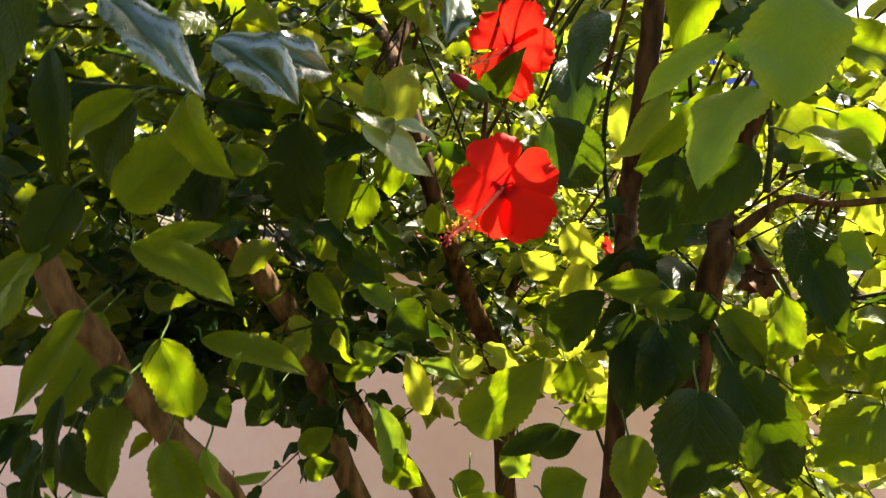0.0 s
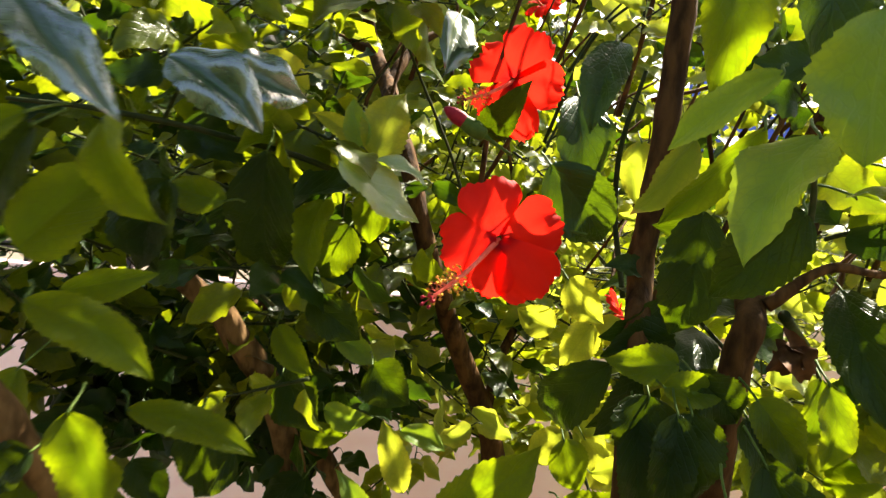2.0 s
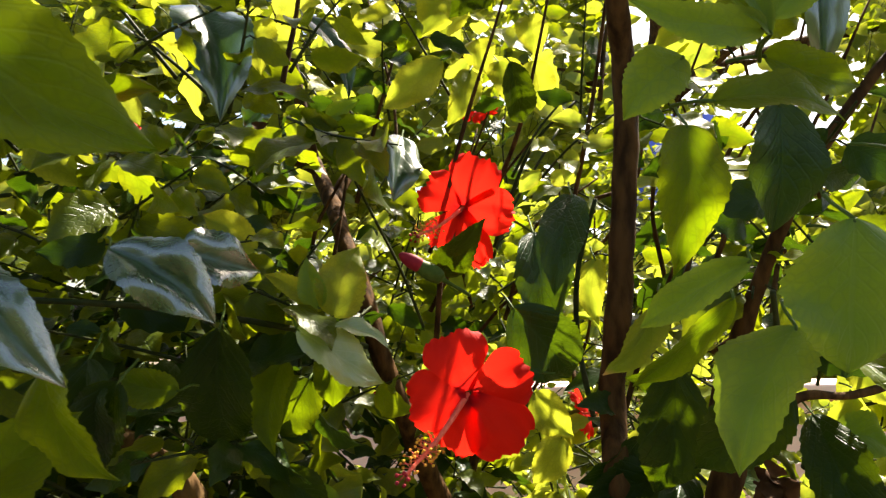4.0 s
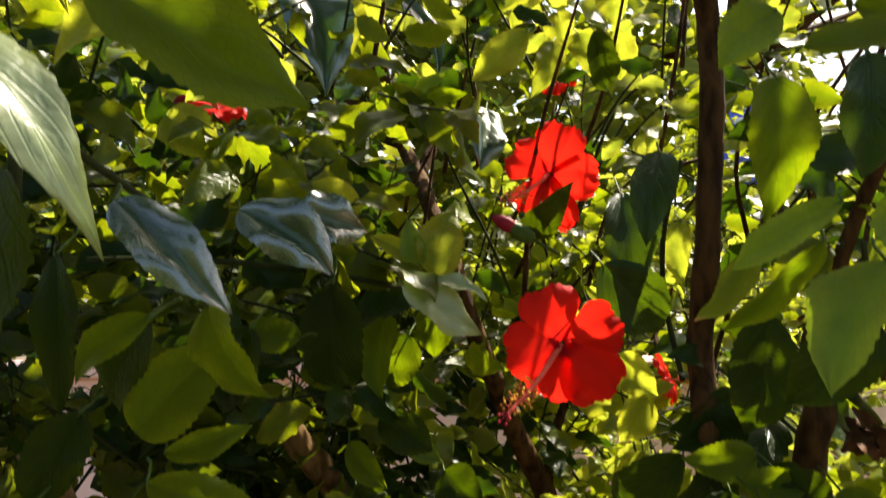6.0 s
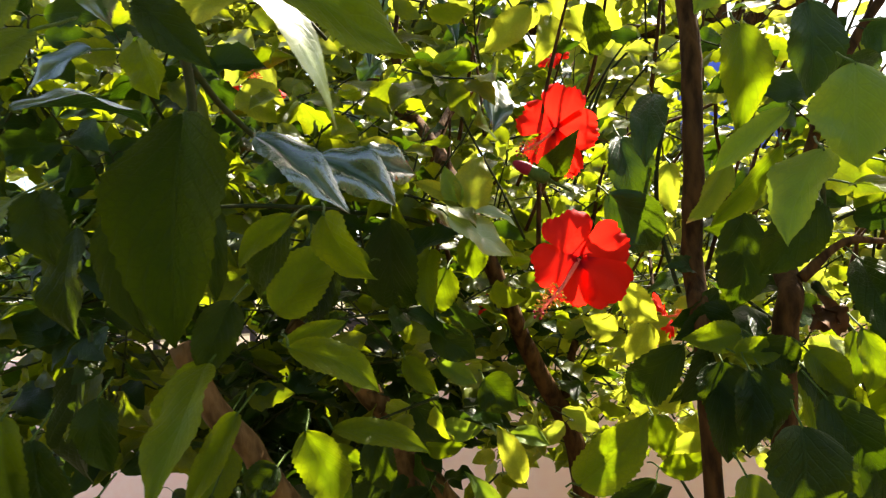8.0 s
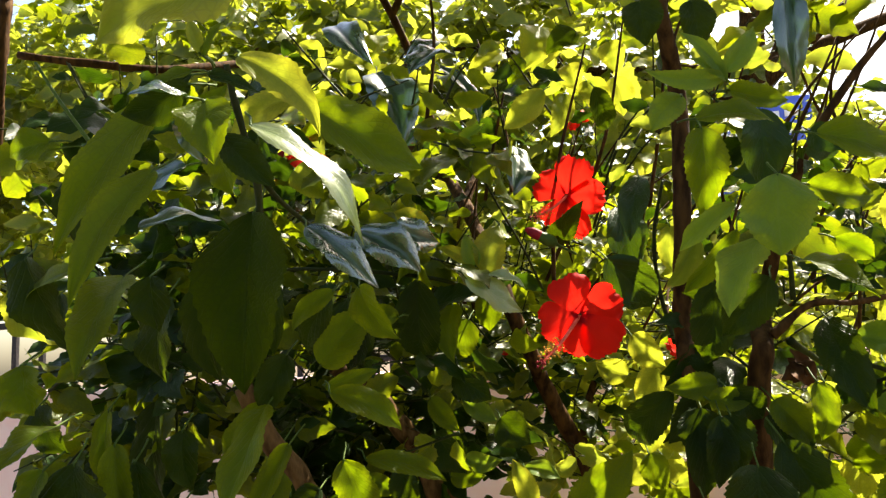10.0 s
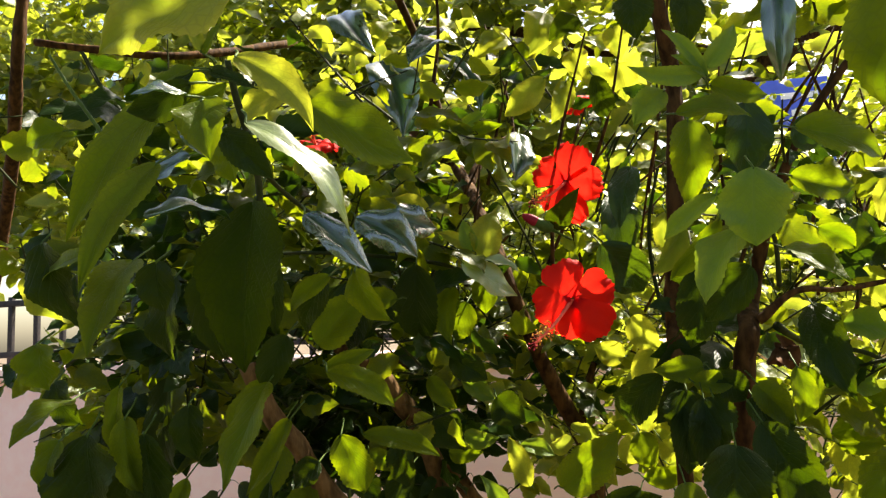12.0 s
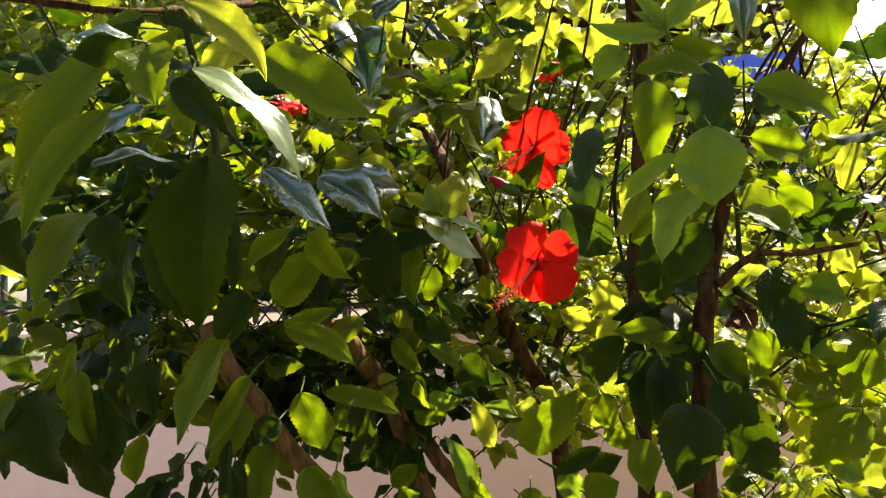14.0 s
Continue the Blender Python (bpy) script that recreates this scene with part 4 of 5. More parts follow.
leaf(shrub, (-0.414, 0.908, 1.776), (-0.404, 0.904, 1.840), 0.027, YOUNG_LIT)
leaf(shrub, (-0.417, 0.909, 1.756), (-0.465, 0.905, 1.773), 0.022, YOUNG_LIT)
leaf(shrub, (-0.364, 0.908, 1.807), (-0.280, 0.911, 1.831), 0.041, MID, turn=-15)
leaf(shrub, (-0.399, 0.910, 1.752), (-0.336, 0.915, 1.734), 0.024, YOUNG_LIT, turn=-15)
leaf(shrub, (-0.389, 0.891, 1.752), (-0.298, 0.896, 1.751), 0.036, MID, turn=15)
leaf(shrub, (-0.323, 0.867, 1.713), (-0.273, 0.871, 1.697), 0.034, WAXY_DEEP, turn=-25)
leaf(shrub, (-0.231, 0.970, 1.757), (-0.196, 0.975, 1.706), 0.048, WAXY_DEEP, turn=-20)
leaf(shrub, (-0.168, 1.017, 1.852), (-0.210, 1.017, 1.814), 0.050, WAXY_DEEP, turn=15)
leaf(shrub, (-0.258, 0.344, 1.620), (-0.303, 0.344, 1.596), 0.025, WAXY_DEEP, turn=30)
leaf(shrub, (-0.277, 0.552, 1.265), (-0.245, 0.550, 1.214), 0.039, DEEP_SHADED)
leaf(shrub, (-0.305, 0.551, 1.240), (-0.308, 0.550, 1.189), 0.014, DEEP_SHADED)
leaf(shrub, (-0.159, 0.751, 1.271), (-0.195, 0.750, 1.224), 0.036, DEEP_SHADED)
leaf(shrub, (-0.124, 0.899, 1.210), (-0.169, 0.898, 1.160), 0.038, DEEP_SHADED, turn=20)
leaf(shrub, (-0.123, 0.917, 1.136), (-0.173, 0.918, 1.136), 0.033, DEEP_SHADED)
leaf(shrub, (-0.114, 0.946, 1.093), (-0.134, 0.945, 1.038), 0.032, DEEP_SHADED)
leaf(shrub, (-0.232, 0.802, 1.285), (-0.188, 0.801, 1.261), 0.032, MID)
leaf(shrub, (-0.218, 0.464, 1.375), (-0.267, 0.462, 1.301), 0.023, MID, turn=10)
leaf(shrub, (0.212, 0.620, 1.402), (0.157, 0.621, 1.402), 0.031, MID, turn=15)
leaf(shrub, (0.184, 0.619, 1.360), (0.187, 0.618, 1.284), 0.037, DEEP_SHADED)
leaf(shrub, (0.197, 0.600, 1.387), (0.243, 0.599, 1.387), 0.027, MID, turn=-15)
leaf(shrub, (0.212, 0.579, 1.373), (0.214, 0.578, 1.310), 0.047, DEEP_SHADED, turn=10)
leaf(shrub, (0.262, 0.599, 1.384), (0.295, 0.598, 1.333), 0.033, MID)
leaf(shrub, (0.422, 0.747, 1.349), (0.477, 0.746, 1.331), 0.042, MID)
leaf(shrub, (0.399, 0.796, 1.299), (0.475, 0.795, 1.309), 0.038, MID, turn=-15)
leaf(shrub, (0.046, 0.597, 1.213), (0.118, 0.596, 1.174), 0.045, MID)
leaf(shrub, (0.145, 0.747, 1.242), (0.081, 0.747, 1.209), 0.027, DEEP_SHADED, turn=20)
leaf(shrub, (0.208, 0.946, 1.235), (0.268, 0.946, 1.248), 0.034, YOUNG_LIT)
leaf(shrub, (0.160, 1.218, 1.405), (0.262, 1.228, 1.350), 0.064, YOUNG_LIT)
leaf(shrub, (0.313, 1.278, 1.395), (0.240, 1.276, 1.365), 0.048, YOUNG_LIT)
leaf(shrub, (0.211, 1.031, 1.258), (0.271, 1.040, 1.187), 0.065, YOUNG_LIT, turn=10)
leaf(shrub, (0.207, 1.079, 1.287), (0.279, 1.082, 1.303), 0.048, YOUNG_LIT)
leaf(shrub, (0.065, 1.264, 1.398), (0.114, 1.271, 1.338), 0.057, YOUNG_LIT)
leaf(shrub, (0.222, 0.855, 1.617), (0.225, 0.861, 1.544), 0.031, YOUNG_LIT, turn=20)
leaf(shrub, (0.236, 0.690, 1.418), (0.165, 0.687, 1.397), 0.043, DEEP_SHADED, turn=15)
leaf(shrub, (0.203, 0.670, 1.388), (0.162, 0.671, 1.333), 0.038, DEEP_SHADED)
leaf(shrub, (0.219, 0.620, 1.393), (0.257, 0.624, 1.367), 0.035, DEEP_SHADED)
leaf(shrub, (0.192, 0.620, 1.377), (0.188, 0.624, 1.307), 0.050, DEEP_SHADED, turn=15)
leaf(shrub, (0.296, 0.697, 1.356), (0.302, 0.703, 1.282), 0.036, MID, turn=-15)
leaf(shrub, (0.342, 0.677, 1.395), (0.325, 0.681, 1.334), 0.033, MID)
leaf(shrub, (0.465, 0.693, 1.378), (0.435, 0.694, 1.312), 0.054, MID)
leaf(shrub, (0.525, 0.831, 1.646), (0.505, 0.834, 1.576), 0.040, YOUNG_LIT)
leaf(shrub, (0.391, 0.618, 1.562), (0.379, 0.620, 1.521), 0.032, DEEP_SHADED)
leaf(shrub, (0.394, 0.669, 1.564), (0.351, 0.667, 1.518), 0.042, MID, turn=15)
leaf(shrub, (0.492, 0.841, 1.473), (0.554, 0.851, 1.446), 0.036, YOUNG_LIT)
leaf(shrub, (0.485, 0.864, 1.309), (0.436, 0.861, 1.260), 0.049, YOUNG_LIT, turn=15)
leaf(shrub, (0.560, 0.917, 1.218), (0.516, 0.914, 1.145), 0.057, YOUNG_LIT)
leaf(shrub, (0.438, 0.810, 1.220), (0.496, 0.813, 1.184), 0.040, PALE, turn=-15)
leaf(shrub, (0.493, 0.964, 1.218), (0.457, 0.961, 1.171), 0.045, YOUNG_LIT)
leaf(shrub, (0.464, 0.814, 1.515), (0.505, 0.815, 1.459), 0.049, YOUNG_LIT, turn=10)
leaf(shrub, (0.532, 0.917, 1.461), (0.498, 0.915, 1.409), 0.043, YOUNG_LIT)
leaf(shrub, (0.415, 0.760, 1.443), (0.472, 0.763, 1.424), 0.045, PALE, turn=-20)
leaf(shrub, (0.609, 1.021, 1.354), (0.559, 1.018, 1.320), 0.044, YOUNG_LIT)
leaf(shrub, (0.171, 0.997, 1.464), (0.221, 1.000, 1.410), 0.048, YOUNG_LIT)
leaf(shrub, (0.158, 0.996, 1.400), (0.109, 0.994, 1.422), 0.044, YOUNG_LIT)
leaf(shrub, (0.207, 1.049, 1.333), (0.185, 1.047, 1.265), 0.047, YOUNG_LIT, turn=10)
leaf(shrub, (0.140, 0.994, 1.232), (0.186, 0.997, 1.274), 0.048, YOUNG_LIT)
leaf(shrub, (0.258, 0.900, 1.142), (0.216, 0.898, 1.126), 0.032, PALE)
leaf(shrub, (0.245, 1.100, 1.207), (0.287, 1.103, 1.261), 0.044, YOUNG_LIT)
leaf(shrub, (0.385, 0.708, 1.375), (0.433, 0.711, 1.360), 0.036, PALE, turn=-20)
leaf(shrub, (-0.349, 0.335, 1.382), (-0.332, 0.344, 1.300), 0.073, DEEP_SHADED, turn=10)
leaf(shrub, (-0.312, 0.360, 1.378), (-0.306, 0.367, 1.304), 0.043, DEEP_SHADED, turn=-10)
leaf(shrub, (-0.447, 0.420, 1.423), (-0.419, 0.428, 1.378), 0.033, DEEP_SHADED)
leaf(shrub, (-0.480, 0.474, 1.335), (-0.497, 0.476, 1.273), 0.031, DEEP_SHADED, turn=15)
leaf(shrub, (-0.319, 0.445, 1.323), (-0.330, 0.447, 1.274), 0.025, MID, turn=-10)
leaf(shrub, (-0.291, 0.602, 1.265), (-0.274, 0.603, 1.201), 0.023, DEEP_SHADED, turn=10)
leaf(shrub, (-0.323, 0.581, 1.217), (-0.341, 0.581, 1.155), 0.007, PALE)
leaf(shrub, (-0.331, 0.601, 1.236), (-0.322, 0.601, 1.168), 0.012, DEEP_SHADED)
leaf(shrub, (-0.330, 0.581, 1.252), (-0.345, 0.580, 1.219), 0.014, DEEP_SHADED, turn=-10)
leaf(shrub, (-0.335, 0.2, 1.636), (-0.342, 0.215, 1.573), 0.022, WAXY_DEEP, turn=-20)
leaf(shrub, (-0.216, 0.272, 1.667), (-0.256, 0.269, 1.636), 0.025, DEEP_SHADED, turn=15)
leaf(shrub, (-0.206, 0.254, 1.662), (-0.238, 0.251, 1.644), 0.016, MID, turn=20)
leaf(shrub, (-0.198, 0.248, 1.634), (-0.195, 0.253, 1.591), 0.030, WAXY_DEEP, turn=-10)
leaf(shrub, (-0.201, 0.289, 1.623), (-0.163, 0.300, 1.583), 0.028, DEEP_SHADED, turn=-15)
leaf(shrub, (-0.204, 0.262, 1.678), (-0.210, 0.258, 1.705), 0.011, YOUNG_LIT, turn=25)
leaf(shrub, (-0.202, 0.263, 1.676), (-0.187, 0.262, 1.702), 0.009, MID, turn=-15)
leaf(shrub, (-0.203, 0.274, 1.667), (-0.166, 0.281, 1.652), 0.014, DEEP_SHADED, turn=-35)
leaf(shrub, (-0.468, 0.474, 1.693), (-0.519, 0.468, 1.672), 0.041, MID, turn=20)
leaf(shrub, (-0.335, 0.379, 1.358), (-0.321, 0.387, 1.276), 0.054, DEEP_SHADED, turn=8)
leaf(shrub, (-0.293, 0.402, 1.398), (-0.286, 0.407, 1.345), 0.032, DEEP_SHADED, turn=-10)
leaf(shrub, (-0.373, 0.332, 1.378), (-0.390, 0.334, 1.331), 0.027, MID, turn=10)

# high crown leaves, most in the yellow copy with sunlight in its colour
leaf(shrub, (-0.219, 1.000, 2.030), (-0.252, 0.970, 1.967), 0.047, YOUNG_LIT, turn=10)
leaf(shrub, (-0.203, 1.000, 1.955), (-0.173, 0.960, 1.870), 0.061, YOUNG_LIT, turn=-10)
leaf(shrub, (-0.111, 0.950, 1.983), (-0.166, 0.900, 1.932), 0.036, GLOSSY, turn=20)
leaf(shrub, (-0.005, 1.050, 1.994), (-0.077, 1.020, 1.947), 0.046, YOUNG_LIT, turn=15)
leaf(shrub, (0.066, 1.050, 2.035), (0.026, 1.010, 1.940), 0.071, YOUNG_LIT, turn=0)
leaf(shrub, (0.091, 1.100, 2.027), (0.048, 1.100, 1.944), 0.053, YOUNG_LIT, turn=15)
leaf(shrub, (0.091, 0.900, 1.849), (0.062, 0.880, 1.775), 0.038, YOUNG_LIT, turn=0)
leaf(shrub, (0.122, 0.950, 1.973), (0.068, 0.950, 1.939), 0.042, DEEP_SHADED, turn=0)
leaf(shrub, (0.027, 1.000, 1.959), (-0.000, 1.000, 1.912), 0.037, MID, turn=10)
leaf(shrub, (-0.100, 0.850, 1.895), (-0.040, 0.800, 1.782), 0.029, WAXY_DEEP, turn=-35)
leaf(shrub, (0.144, 1.100, 1.943), (0.170, 1.100, 1.863), 0.053, YOUNG_LIT, turn=0)
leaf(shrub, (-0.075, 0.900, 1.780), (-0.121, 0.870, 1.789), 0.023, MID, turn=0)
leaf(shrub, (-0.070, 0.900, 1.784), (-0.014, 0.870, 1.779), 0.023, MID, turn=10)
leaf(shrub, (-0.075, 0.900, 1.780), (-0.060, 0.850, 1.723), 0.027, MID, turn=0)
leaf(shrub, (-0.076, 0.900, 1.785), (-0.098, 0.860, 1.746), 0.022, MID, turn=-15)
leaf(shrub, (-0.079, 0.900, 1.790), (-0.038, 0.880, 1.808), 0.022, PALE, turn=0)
leaf(shrub, (-0.323, 1.100, 1.923), (-0.369, 1.100, 1.974), 0.042, YOUNG_LIT, turn=0)
leaf(shrub, (-0.383, 1.150, 2.055), (-0.431, 1.150, 2.110), 0.050, YOUNG_LIT, turn=0)
leaf(shrub, (-0.169, 1.100, 2.034), (-0.155, 1.100, 1.975), 0.042, YOUNG_LIT, turn=20)
leaf(shrub, (-0.038, 1.150, 2.064), (-0.018, 1.150, 2.014), 0.050, YOUNG_LIT, turn=-20)
leaf(shrub, (0.116, 1.150, 1.999), (0.135, 1.150, 1.939), 0.050, YOUNG_LIT, turn=0)
leaf(shrub, (0.191, 1.100, 2.015), (0.202, 1.100, 1.947), 0.048, YOUNG_LIT, turn=10)
leaf(shrub, (-0.201, 0.5, 1.327), (-0.227, 0.495, 1.301), 0.030, DEEP_SHADED, turn=15)
leaf(shrub, (0.3, 0.52, 1.802), (0.295, 0.52, 1.693), 0.034, WAXY_DEEP, turn=10)

flower(shrub, (0.073, 0.664, 1.488), (-0.15, -1, -0.05), (0, 0, 1),
       [(20, 0.050, 0.050, 0.2), (106, 0.048, 0.052, 0.2), (190, 0.047, 0.050, 0.2), (255, 0.047, 0.048, 0.2), (312, 0.056, 0.056, 0.2)],
       (0.026, 0.603, 1.437), (0.15, 0.71, 1.50), "open scarlet hibiscus flower with a long stamen column", 0.85, 0.2)
flower(shrub, (0.078, 0.850, 1.674), (-0.35, -1, -0.1), (0, 0, 1),
       [(-12, 0.055, 0.052, 0.25), (64, 0.056, 0.056, 0.2), (146, 0.050, 0.052, 0.25), (226, 0.050, 0.034, 0.0), (286, 0.066, 0.044, 0.2)],
       (0.030, 0.791, 1.634), (0.17, 0.87, 1.64), "open scarlet hibiscus flower with frilled upper petal", 1.2, 0.32)

# blooms half hidden deeper in the crown
FAR_BLOOM = [(10, 0.045, 0.045, 0.3), (82, 0.045, 0.044, 0.3), (154, 0.044, 0.044, 0.3), (226, 0.045, 0.042, 0.3), (298, 0.046, 0.044, 0.3)]
for at, facing, up, s in (((-0.34, 0.92, 1.785), (0.2, -0.5, 0.9), (0, 0, 1), 0.8), ((0.125, 1.23, 1.91), (-0.3, -0.6, 0.5), (0.2, 0, 1), 0.62),
                          ((0.285, 1.26, 1.415), (0.8, -0.35, 0.3), (0, 0.2, 1), 0.9), ((-0.05, 1.31, 1.45), (-0.7, -0.4, 0.5), (0, 0.3, 1), 0.7)):
    c, w = Vector(at), Vector(facing).normalized()
    flower(shrub, at, facing, up, [(d, a * s, b * s, k) for d, a, b, k in FAR_BLOOM], c + w * 0.06 * s + Vector((-0.01, 0, -0.015)) * s, c - w * 0.07 + Vector((0, 0, -0.02)), "red hibiscus flower half hidden by leaves", 1.2, 0.5)
bud(shrub, (0.055, 0.729, 1.584), (0.015, 0.721, 1.607), 0.0075, "closed dark red flower bud in a green calyx")
bud(shrub, (-0.401, 0.908, 1.777), (-0.380, 0.908, 1.803), 0.006, "closed red flower bud")
shrivelled(shrub, (0.308, 0.666, 1.421), (0.321, 0.668, 1.399), 0.028, 40)
shrivelled(shrub, (0.331, 0.679, 1.420), (0.310, 0.667, 1.404), 0.025, 110)
shrivelled(shrub, (0.323, 0.644, 1.420), (0.298, 0.644, 1.403), 0.03, 200)
shrivelled(shrub, (-0.171, 1.003, 1.818), (-0.179, 1.009, 1.776), 0.03, 70)
shrivelled(shrub, (-0.222, 0.986, 1.417), (-0.195, 0.989, 1.400), 0.025, 20)
shrivelled(shrub, (-0.213, 0.969, 1.695), (-0.208, 0.972, 1.672), 0.02, 20)

# small plant at the foot of the wall
seedling = tagged(new("garden_plant"), "thin pale-leaved young plant growing before the pink wall", "plant")
limb("stem", seedling, [((-1.095, 2.00, 0.69), 0.003), ((-1.15, 2.00, 0.625), 0.004), ((-1.24, 2.02, 0.48), 0.006), ((-1.27, 2.05, -0.02), 0.009)], TWIG, 8, 0.1)
for tip, w in (((-1.045, 1.98, 0.7), 0.030), ((-1.075, 1.97, 0.61), 0.030), ((-1.105, 1.98, 0.75), 0.026), ((-1.14, 1.98, 0.715), 0.024)):
    leaf(seedling, (-1.095, 1.995, 0.69), tip, w, GLARE_PALE)
leaf(seedling, (-1.15, 1.995, 0.63), (-1.19, 1.98, 0.67), 0.020, TIRED)
leaf(seedling, (-1.15, 1.995, 0.63), (-1.135, 1.98, 0.66), 0.016, TIRED)

# the rest of the crown, behind and above
rng = random.Random(5)
deep, mid, young = Leafage(1), Leafage(2), Leafage(3)


def open_to_sky(x, y, z):
    """Bearings from the camera where leaves are thinned so that sky shows through."""
    a, b = (x - 0.03) / (y + 0.1), (z - 1.45) / (y + 0.1)
    c, d = x / (y + 0.22), (z - 1.45) / (y + 0.22)
    return 0.39 < a < 0.58 and 0.26 < b < 0.62 or 0.30 < a <= 0.39 and 0.42 < b < 0.62 or -0.73 < c < -0.60 and 0.20 < d < 0.40


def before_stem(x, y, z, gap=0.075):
    """Whether a sprig here would hide a stem from the camera."""
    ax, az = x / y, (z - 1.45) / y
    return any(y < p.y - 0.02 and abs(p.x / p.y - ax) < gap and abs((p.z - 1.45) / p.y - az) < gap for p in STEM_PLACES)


for k in range(640):
    x, y = rng.uniform(-1.7, 1.8), rng.uniform(0.95, 1.7)
    if x < 0:
        y = 0.95 + (y - 0.95) * 0.66
    z = rng.uniform(0.7, 1.62 + 0.5 * y)
    if z < 1.2 and x < -0.02 and rng.random() < 0.97:
        continue
    if z < 1.32 and -0.05 < x < 0.5 and rng.random() < 0.85:
        continue
    if open_to_sky(x, y, z) and rng.random() < 0.9 or x > 0.55 and z > 1.4 and rng.random() < 0.4:
        continue
    if -0.05 < x < 0.9 and y < 1.6 and z < 1.7 and rng.random() < 0.45:
        continue
    if x < -0.4 and z > 1.6 and rng.random() < 0.5:
        continue
    if z > 1.62 + 0.36 * y and rng.random() < 0.85 or x < -1.05 and y < 1.5:
        continue
    if z > 1.75 and rng.random() < 0.35 or in_sunbeam(x, y, z) and rng.random() < 0.9:
        continue
    if x > 0.75 and (y < 1.4 or z > 1.5) and rng.random() < 0.85:
        continue
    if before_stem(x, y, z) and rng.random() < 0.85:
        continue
    way = (rng.gauss(0, 0.6), rng.gauss(-0.4, 0.5), rng.gauss(0.35, 0.4))
    # yellow, sunlight-coloured copy near the top, dark copy low on the left
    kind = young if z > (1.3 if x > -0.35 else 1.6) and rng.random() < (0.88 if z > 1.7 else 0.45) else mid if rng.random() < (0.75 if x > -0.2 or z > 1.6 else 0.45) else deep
    kind.sprig((x, y, z), way, rng.uniform(0.12, 0.28), rng.randint(7, 12), rng.uniform(0.05, 0.09))
# sprigs between the nearest leaves and the stems, many in the shade-dark copy
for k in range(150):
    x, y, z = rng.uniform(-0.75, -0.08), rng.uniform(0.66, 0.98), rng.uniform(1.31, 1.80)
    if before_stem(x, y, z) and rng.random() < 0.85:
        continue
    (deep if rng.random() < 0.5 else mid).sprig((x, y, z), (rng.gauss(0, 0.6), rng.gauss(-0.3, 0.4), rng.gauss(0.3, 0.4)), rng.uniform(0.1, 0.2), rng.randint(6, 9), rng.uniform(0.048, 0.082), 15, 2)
for k in range(75):
    x, y, z = rng.uniform(0.27, 0.95), rng.uniform(0.66, 0.98), rng.uniform(1.0, 1.9)
    if open_to_sky(x, y, z) and rng.random() < 0.8 or in_sunbeam(x, y, z):
        continue
    (young if z < 1.5 and x > 0.4 and rng.random() < 0.5 else mid if rng.random() < 0.6 else deep).sprig((x, y, z), (rng.gauss(0, 0.6), rng.gauss(-0.3, 0.4), rng.gauss(0.3, 0.4)), rng.uniform(0.1, 0.2), rng.randint(6, 9), rng.uniform(0.048, 0.082), 15, 2)
# heart of the crown, mostly in the dark copy that carries its shade
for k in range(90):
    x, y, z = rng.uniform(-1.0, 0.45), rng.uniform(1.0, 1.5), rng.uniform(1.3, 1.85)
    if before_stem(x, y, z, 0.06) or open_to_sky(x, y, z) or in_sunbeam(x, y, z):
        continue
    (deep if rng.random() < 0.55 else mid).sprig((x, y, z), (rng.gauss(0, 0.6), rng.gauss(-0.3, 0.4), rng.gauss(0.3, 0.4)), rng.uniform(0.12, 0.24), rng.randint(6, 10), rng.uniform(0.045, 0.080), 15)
# low sprigs behind the stems, mostly shade-dark copies, and sunlight-yellow ones beside them
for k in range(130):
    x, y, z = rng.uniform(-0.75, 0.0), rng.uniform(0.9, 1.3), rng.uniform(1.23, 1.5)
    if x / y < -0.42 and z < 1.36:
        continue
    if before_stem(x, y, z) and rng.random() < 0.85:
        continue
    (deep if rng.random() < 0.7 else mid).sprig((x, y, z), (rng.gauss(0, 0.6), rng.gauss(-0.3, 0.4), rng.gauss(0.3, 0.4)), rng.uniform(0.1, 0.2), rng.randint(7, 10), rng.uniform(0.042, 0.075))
for k in range(130):
    x, y, z = rng.uniform(-0.05, 0.4), rng.uniform(1.15, 1.65), rng.uniform(1.15, 1.7)
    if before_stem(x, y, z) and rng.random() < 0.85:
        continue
    (young if rng.random() < 0.6 else mid).sprig((x, y, z), (rng.gauss(0, 0.6), rng.gauss(-0.3, 0.4), rng.gauss(0.3, 0.4)), rng.uniform(0.1, 0.2), rng.randint(7, 10), rng.uniform(0.042, 0.075))
for k in range(95):
    x, y, z = rng.uniform(0.38, 1.0), rng.uniform(0.8, 1.5), rng.uniform(0.9, 1.45)
    (young if rng.random() < 0.5 else mid).sprig((x, y, z), (rng.gauss(0, 0.6), rng.gauss(-0.3, 0.4), rng.gauss(0.3, 0.4)), rng.uniform(0.1, 0.2), rng.randint(7, 10), rng.uniform(0.042, 0.075))
# low left sprigs all in the dark copy, shade put in by colour
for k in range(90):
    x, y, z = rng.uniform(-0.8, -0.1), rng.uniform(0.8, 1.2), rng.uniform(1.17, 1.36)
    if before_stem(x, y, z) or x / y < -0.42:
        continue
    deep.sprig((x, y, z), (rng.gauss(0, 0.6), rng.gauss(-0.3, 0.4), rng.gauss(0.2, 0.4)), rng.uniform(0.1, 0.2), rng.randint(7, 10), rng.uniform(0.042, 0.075))
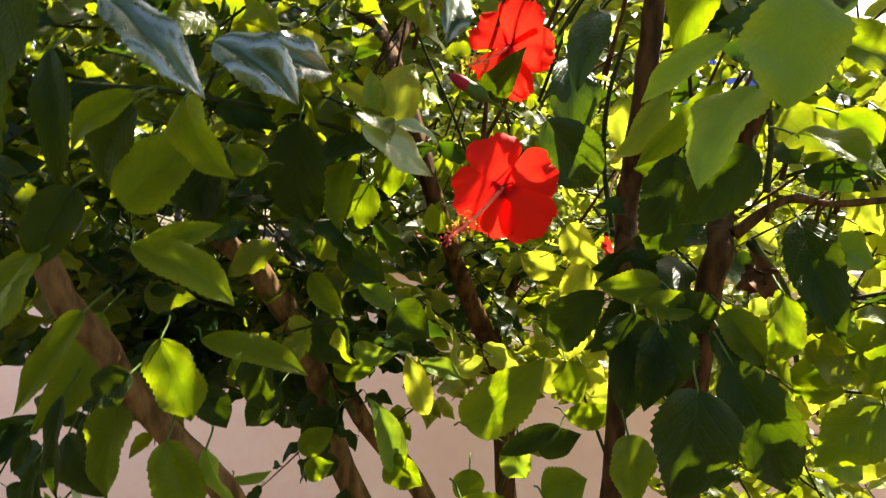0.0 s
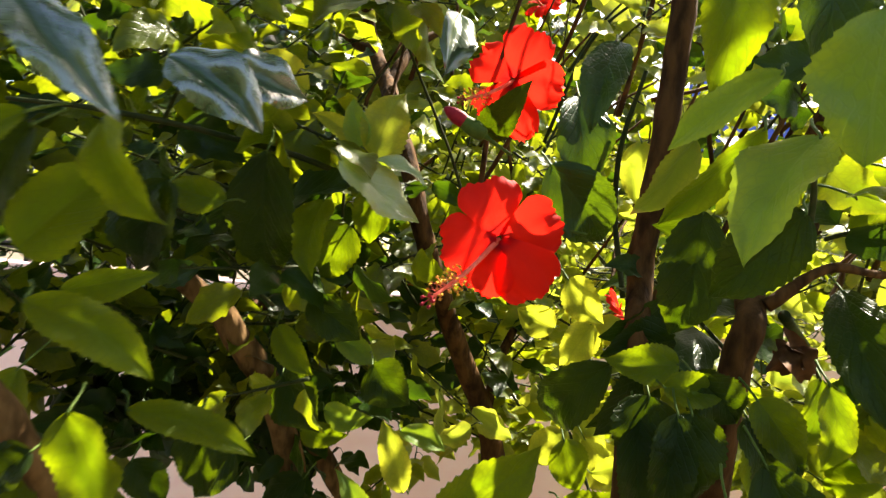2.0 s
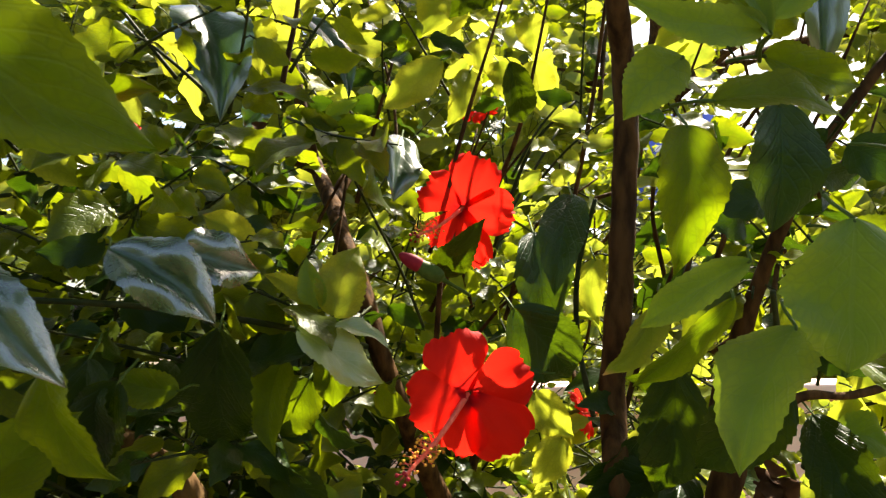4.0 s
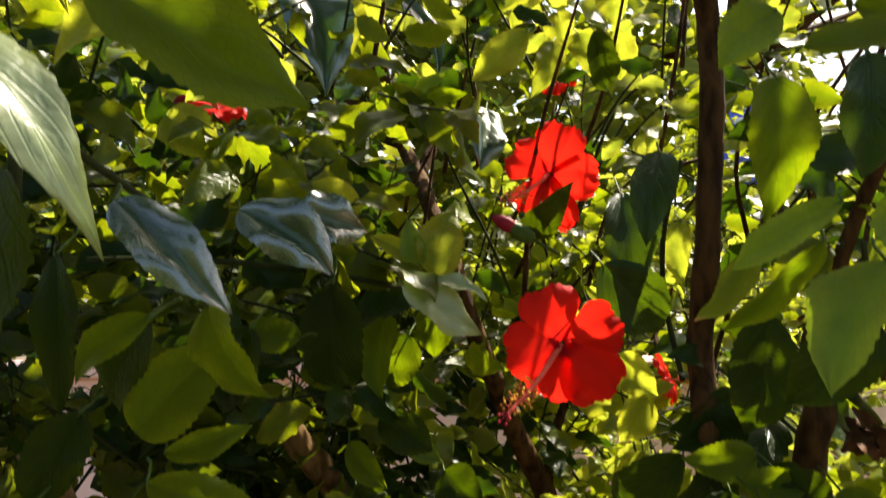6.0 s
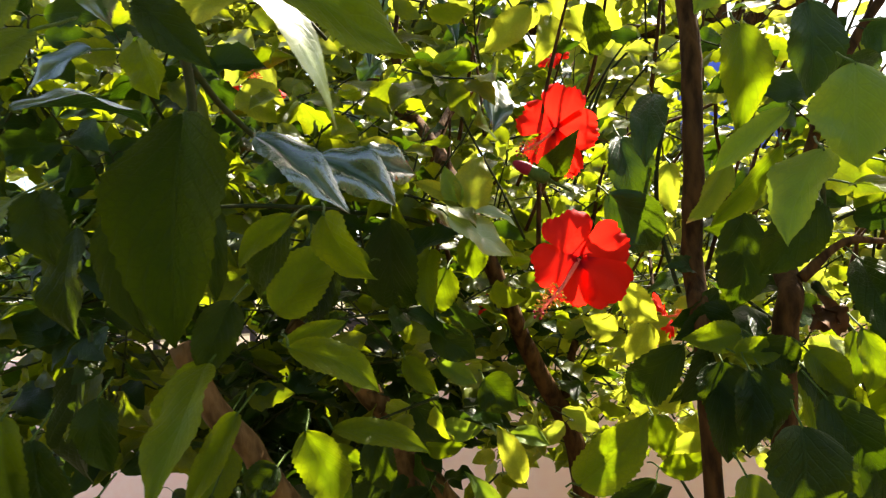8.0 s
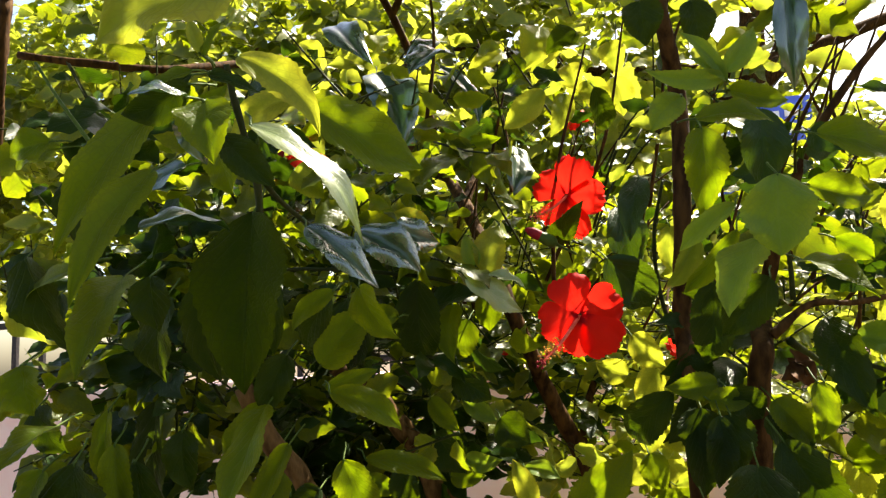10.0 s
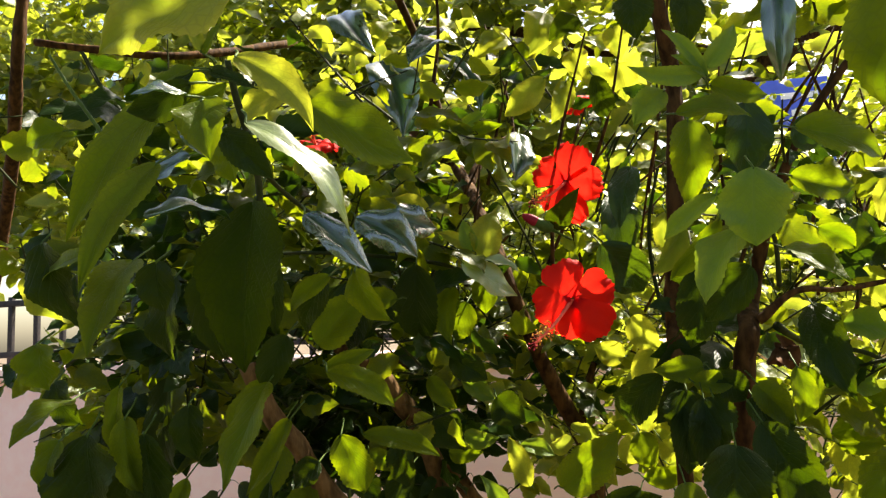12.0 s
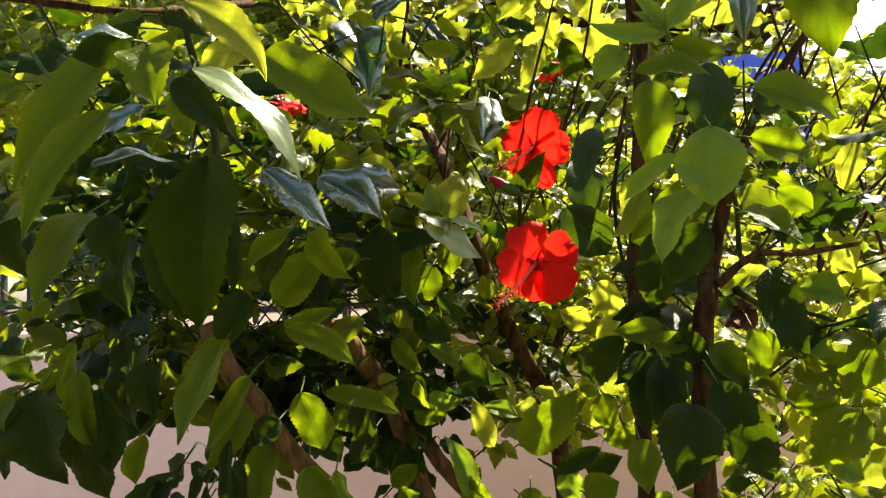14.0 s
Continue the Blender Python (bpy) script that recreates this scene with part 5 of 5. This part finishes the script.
# back of the crown towards the wall, mostly the copy with sunlight in colour
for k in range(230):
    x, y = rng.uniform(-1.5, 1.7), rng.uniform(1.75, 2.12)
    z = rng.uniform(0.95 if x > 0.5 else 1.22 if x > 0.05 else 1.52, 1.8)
    # left sprigs set beyond the wall, leaving sky light on its face
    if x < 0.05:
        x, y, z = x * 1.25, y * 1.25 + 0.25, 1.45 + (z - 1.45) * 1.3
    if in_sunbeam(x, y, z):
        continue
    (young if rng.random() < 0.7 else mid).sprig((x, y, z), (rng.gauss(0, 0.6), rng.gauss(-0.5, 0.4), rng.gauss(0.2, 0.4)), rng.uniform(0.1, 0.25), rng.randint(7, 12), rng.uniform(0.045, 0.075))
for k in range(55):
    x, y, z = rng.uniform(0.3, 0.95), rng.uniform(1.75, 2.15), rng.uniform(1.2, 1.55)
    (young if rng.random() < 0.5 else mid).sprig((x, y, z), (rng.gauss(0, 0.6), rng.gauss(-0.5, 0.4), rng.gauss(0.2, 0.4)), rng.uniform(0.1, 0.25), rng.randint(7, 12), rng.uniform(0.045, 0.075))
# high limbs that carry the leaves added overhead
for line in ((((0.210, 0.701, 1.981), 0.009), ((0.285, 0.82, 2.25), 0.008), ((0.42, 1.02, 2.62), 0.004)),
             (((0.210, 0.701, 1.981), 0.008), ((0.12, 0.62, 2.24), 0.007), ((-0.10, 0.46, 2.50), 0.003)),
             (((0.285, 0.82, 2.25), 0.007), ((0.52, 0.66, 2.38), 0.006), ((0.85, 0.50, 2.48), 0.003)),
             (((-0.145, 1.205, 1.818), 0.010), ((-0.22, 1.10, 2.12), 0.008), ((-0.42, 0.82, 2.45), 0.004)),
             (((-0.22, 1.10, 2.12), 0.007), ((-0.05, 1.00, 2.35), 0.006), ((0.15, 0.95, 2.60), 0.003)),
             (((-1.016, 1.040, 2.225), 0.011), ((-0.92, 0.90, 2.36), 0.008), ((-0.65, 0.60, 2.50), 0.003))):
    limb("branch", shrub, list(line), BARK, 9, 0.15)
# out-of-view sprigs added overhead to shade the near leaves, sun paths kept clear
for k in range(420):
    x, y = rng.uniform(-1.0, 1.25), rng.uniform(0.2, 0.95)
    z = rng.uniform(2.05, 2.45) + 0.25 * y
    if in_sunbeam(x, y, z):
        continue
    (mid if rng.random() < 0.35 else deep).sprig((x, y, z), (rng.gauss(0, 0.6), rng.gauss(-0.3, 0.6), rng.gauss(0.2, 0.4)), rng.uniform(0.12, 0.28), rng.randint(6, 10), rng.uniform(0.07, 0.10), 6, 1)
# further unseen sprigs, placed to block sun from the lower near leaves
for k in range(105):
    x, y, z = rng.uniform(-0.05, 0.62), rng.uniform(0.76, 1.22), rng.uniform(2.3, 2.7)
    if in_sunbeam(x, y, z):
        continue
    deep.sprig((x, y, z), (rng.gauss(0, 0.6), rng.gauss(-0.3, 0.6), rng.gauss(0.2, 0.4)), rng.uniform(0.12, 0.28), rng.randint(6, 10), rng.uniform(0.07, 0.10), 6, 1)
# sprigs over the wall, placed to hide part of the sign from view
for k in range(46):
    x, y, z = rng.uniform(0.75, 1.5), rng.uniform(2.5, 3.1), rng.uniform(1.7, 2.35)
    (young if rng.random() < 0.5 else mid).sprig((x, y, z), (rng.gauss(0, 0.6), rng.gauss(-0.3, 0.4), rng.gauss(0.3, 0.4)), rng.uniform(0.12, 0.24), rng.randint(5, 8), rng.uniform(0.07, 0.10))
limb("branch", shrub, [((-0.444, 0.4, 1.756), 0.0014), ((-0.419, 0.4, 1.717), 0.0017), ((-0.396, 0.4, 1.685), 0.0019), ((-0.366, 0.4, 1.643), 0.0021)], PETIOLE, 7, 0.1)
# sprigs placed to cover the sign's left half from the camera
for k in range(18):
    x, y, z = rng.uniform(0.86, 1.14), rng.uniform(3.1, 3.5), rng.uniform(2.05, 2.62)
    (young if rng.random() < 0.6 else mid).sprig((x, y, z), (rng.gauss(0, 0.6), rng.gauss(-0.3, 0.4), rng.gauss(0.3, 0.4)), rng.uniform(0.12, 0.24), rng.randint(5, 8), rng.uniform(0.07, 0.10))
# bare twigs that cross the thin side of the crown
for k in range(46):
    foot = Vector((rng.uniform(-0.15, 0.75), rng.uniform(0.85, 1.45), rng.uniform(1.40, 1.85)))
    way = Vector((rng.gauss(0.25, 0.35), rng.gauss(0.0, 0.2), rng.uniform(0.5, 1.0))).normalized() * rng.uniform(0.22, 0.42)
    kink = Vector((rng.gauss(0, 0.02), rng.gauss(0, 0.02), rng.gauss(0, 0.02)))
    limb("twig", shrub, [(foot, 0.0036), (foot + way * 0.45 + kink, 0.0028), (foot + way, 0.0014)], BARK, 7, 0.15)
# the tree beyond the wall
beyond = tagged(new("street_tree"), "leafy sunlit tree beyond the garden wall", "tree")
limb("trunk", beyond, [((1.599, 4.498, 4.118), 0.05), ((1.565, 4.585, 3.299), 0.085), ((1.568, 4.666, 2.590), 0.09), ((2.0, 4.32, 1.2), 0.10), ((2.0, 4.3, -0.02), 0.13)], BARK)
for reach in ((4.6, 4.9, 3.7), (3.2, 4.4, 3.9), (-0.4, 5.2, 3.8), (-2.4, 4.8, 3.9), (-4.6, 5.0, 3.6), (2.6, 5.3, 4.3)):
    end, fork = Vector(reach), Vector((1.57, 4.62, 2.75 + 0.1 * abs(reach[0])))
    limb("branch", beyond, [(fork, 0.05), (fork.lerp(end, 0.5) + Vector((0, 0, 0.22)), 0.035), (end, 0.012)], BARK, 9, 0.15)
far_lit, far_mid = Leafage(11), Leafage(12)
for k in range(2900):
    x, y = rng.uniform(-5.5, 6.0), rng.uniform(4.0, 5.6)
    z = rng.uniform(1.2 if x > 0 else 2.15, 1.95 + 0.5 * y)
    if (0.42 < x / y < 0.61 and (z - 1.45) / y > 0.29 or 0.27 < x / y < 0.37 and (z - 1.45) / y > 0.37) and rng.random() < 0.95 or -0.76 < x / y < -0.58 and 0.20 < (z - 1.45) / y < 0.42 and rng.random() < 0.85:
        continue
    (far_lit if rng.random() < 0.6 else far_mid).sprig((x, y, z), (rng.gauss(0, 0.6), rng.gauss(-0.3, 0.5), rng.gauss(0.2, 0.5)), rng.uniform(0.25, 0.5), rng.randint(6, 9), rng.uniform(0.15, 0.23), 6, 1)
# low far leaves added to cover the bright ground beyond the wall
for k in range(650):
    x, y, z = rng.uniform(-0.3, 5.0), rng.uniform(3.4, 4.2), rng.uniform(0.7, 2.1)
    (far_lit if rng.random() < 0.35 else far_mid).sprig((x, y, z), (rng.gauss(0, 0.6), rng.gauss(-0.3, 0.5), rng.gauss(0.2, 0.5)), rng.uniform(0.2, 0.4), rng.randint(6, 9), rng.uniform(0.11, 0.18), 6, 1)
far_lit.link("young_leaves", beyond, MANY_LIT, "twig_growth")
far_mid.link("green_leaves", beyond, MANY_MID, "twig_growth")
deep.link("dark_leaves", shrub, MANY_SHADED, "twig_growth")
mid.link("green_leaves", shrub, MANY_MID, "twig_growth")
young.link("young_leaves", shrub, MANY_LIT, "twig_growth")
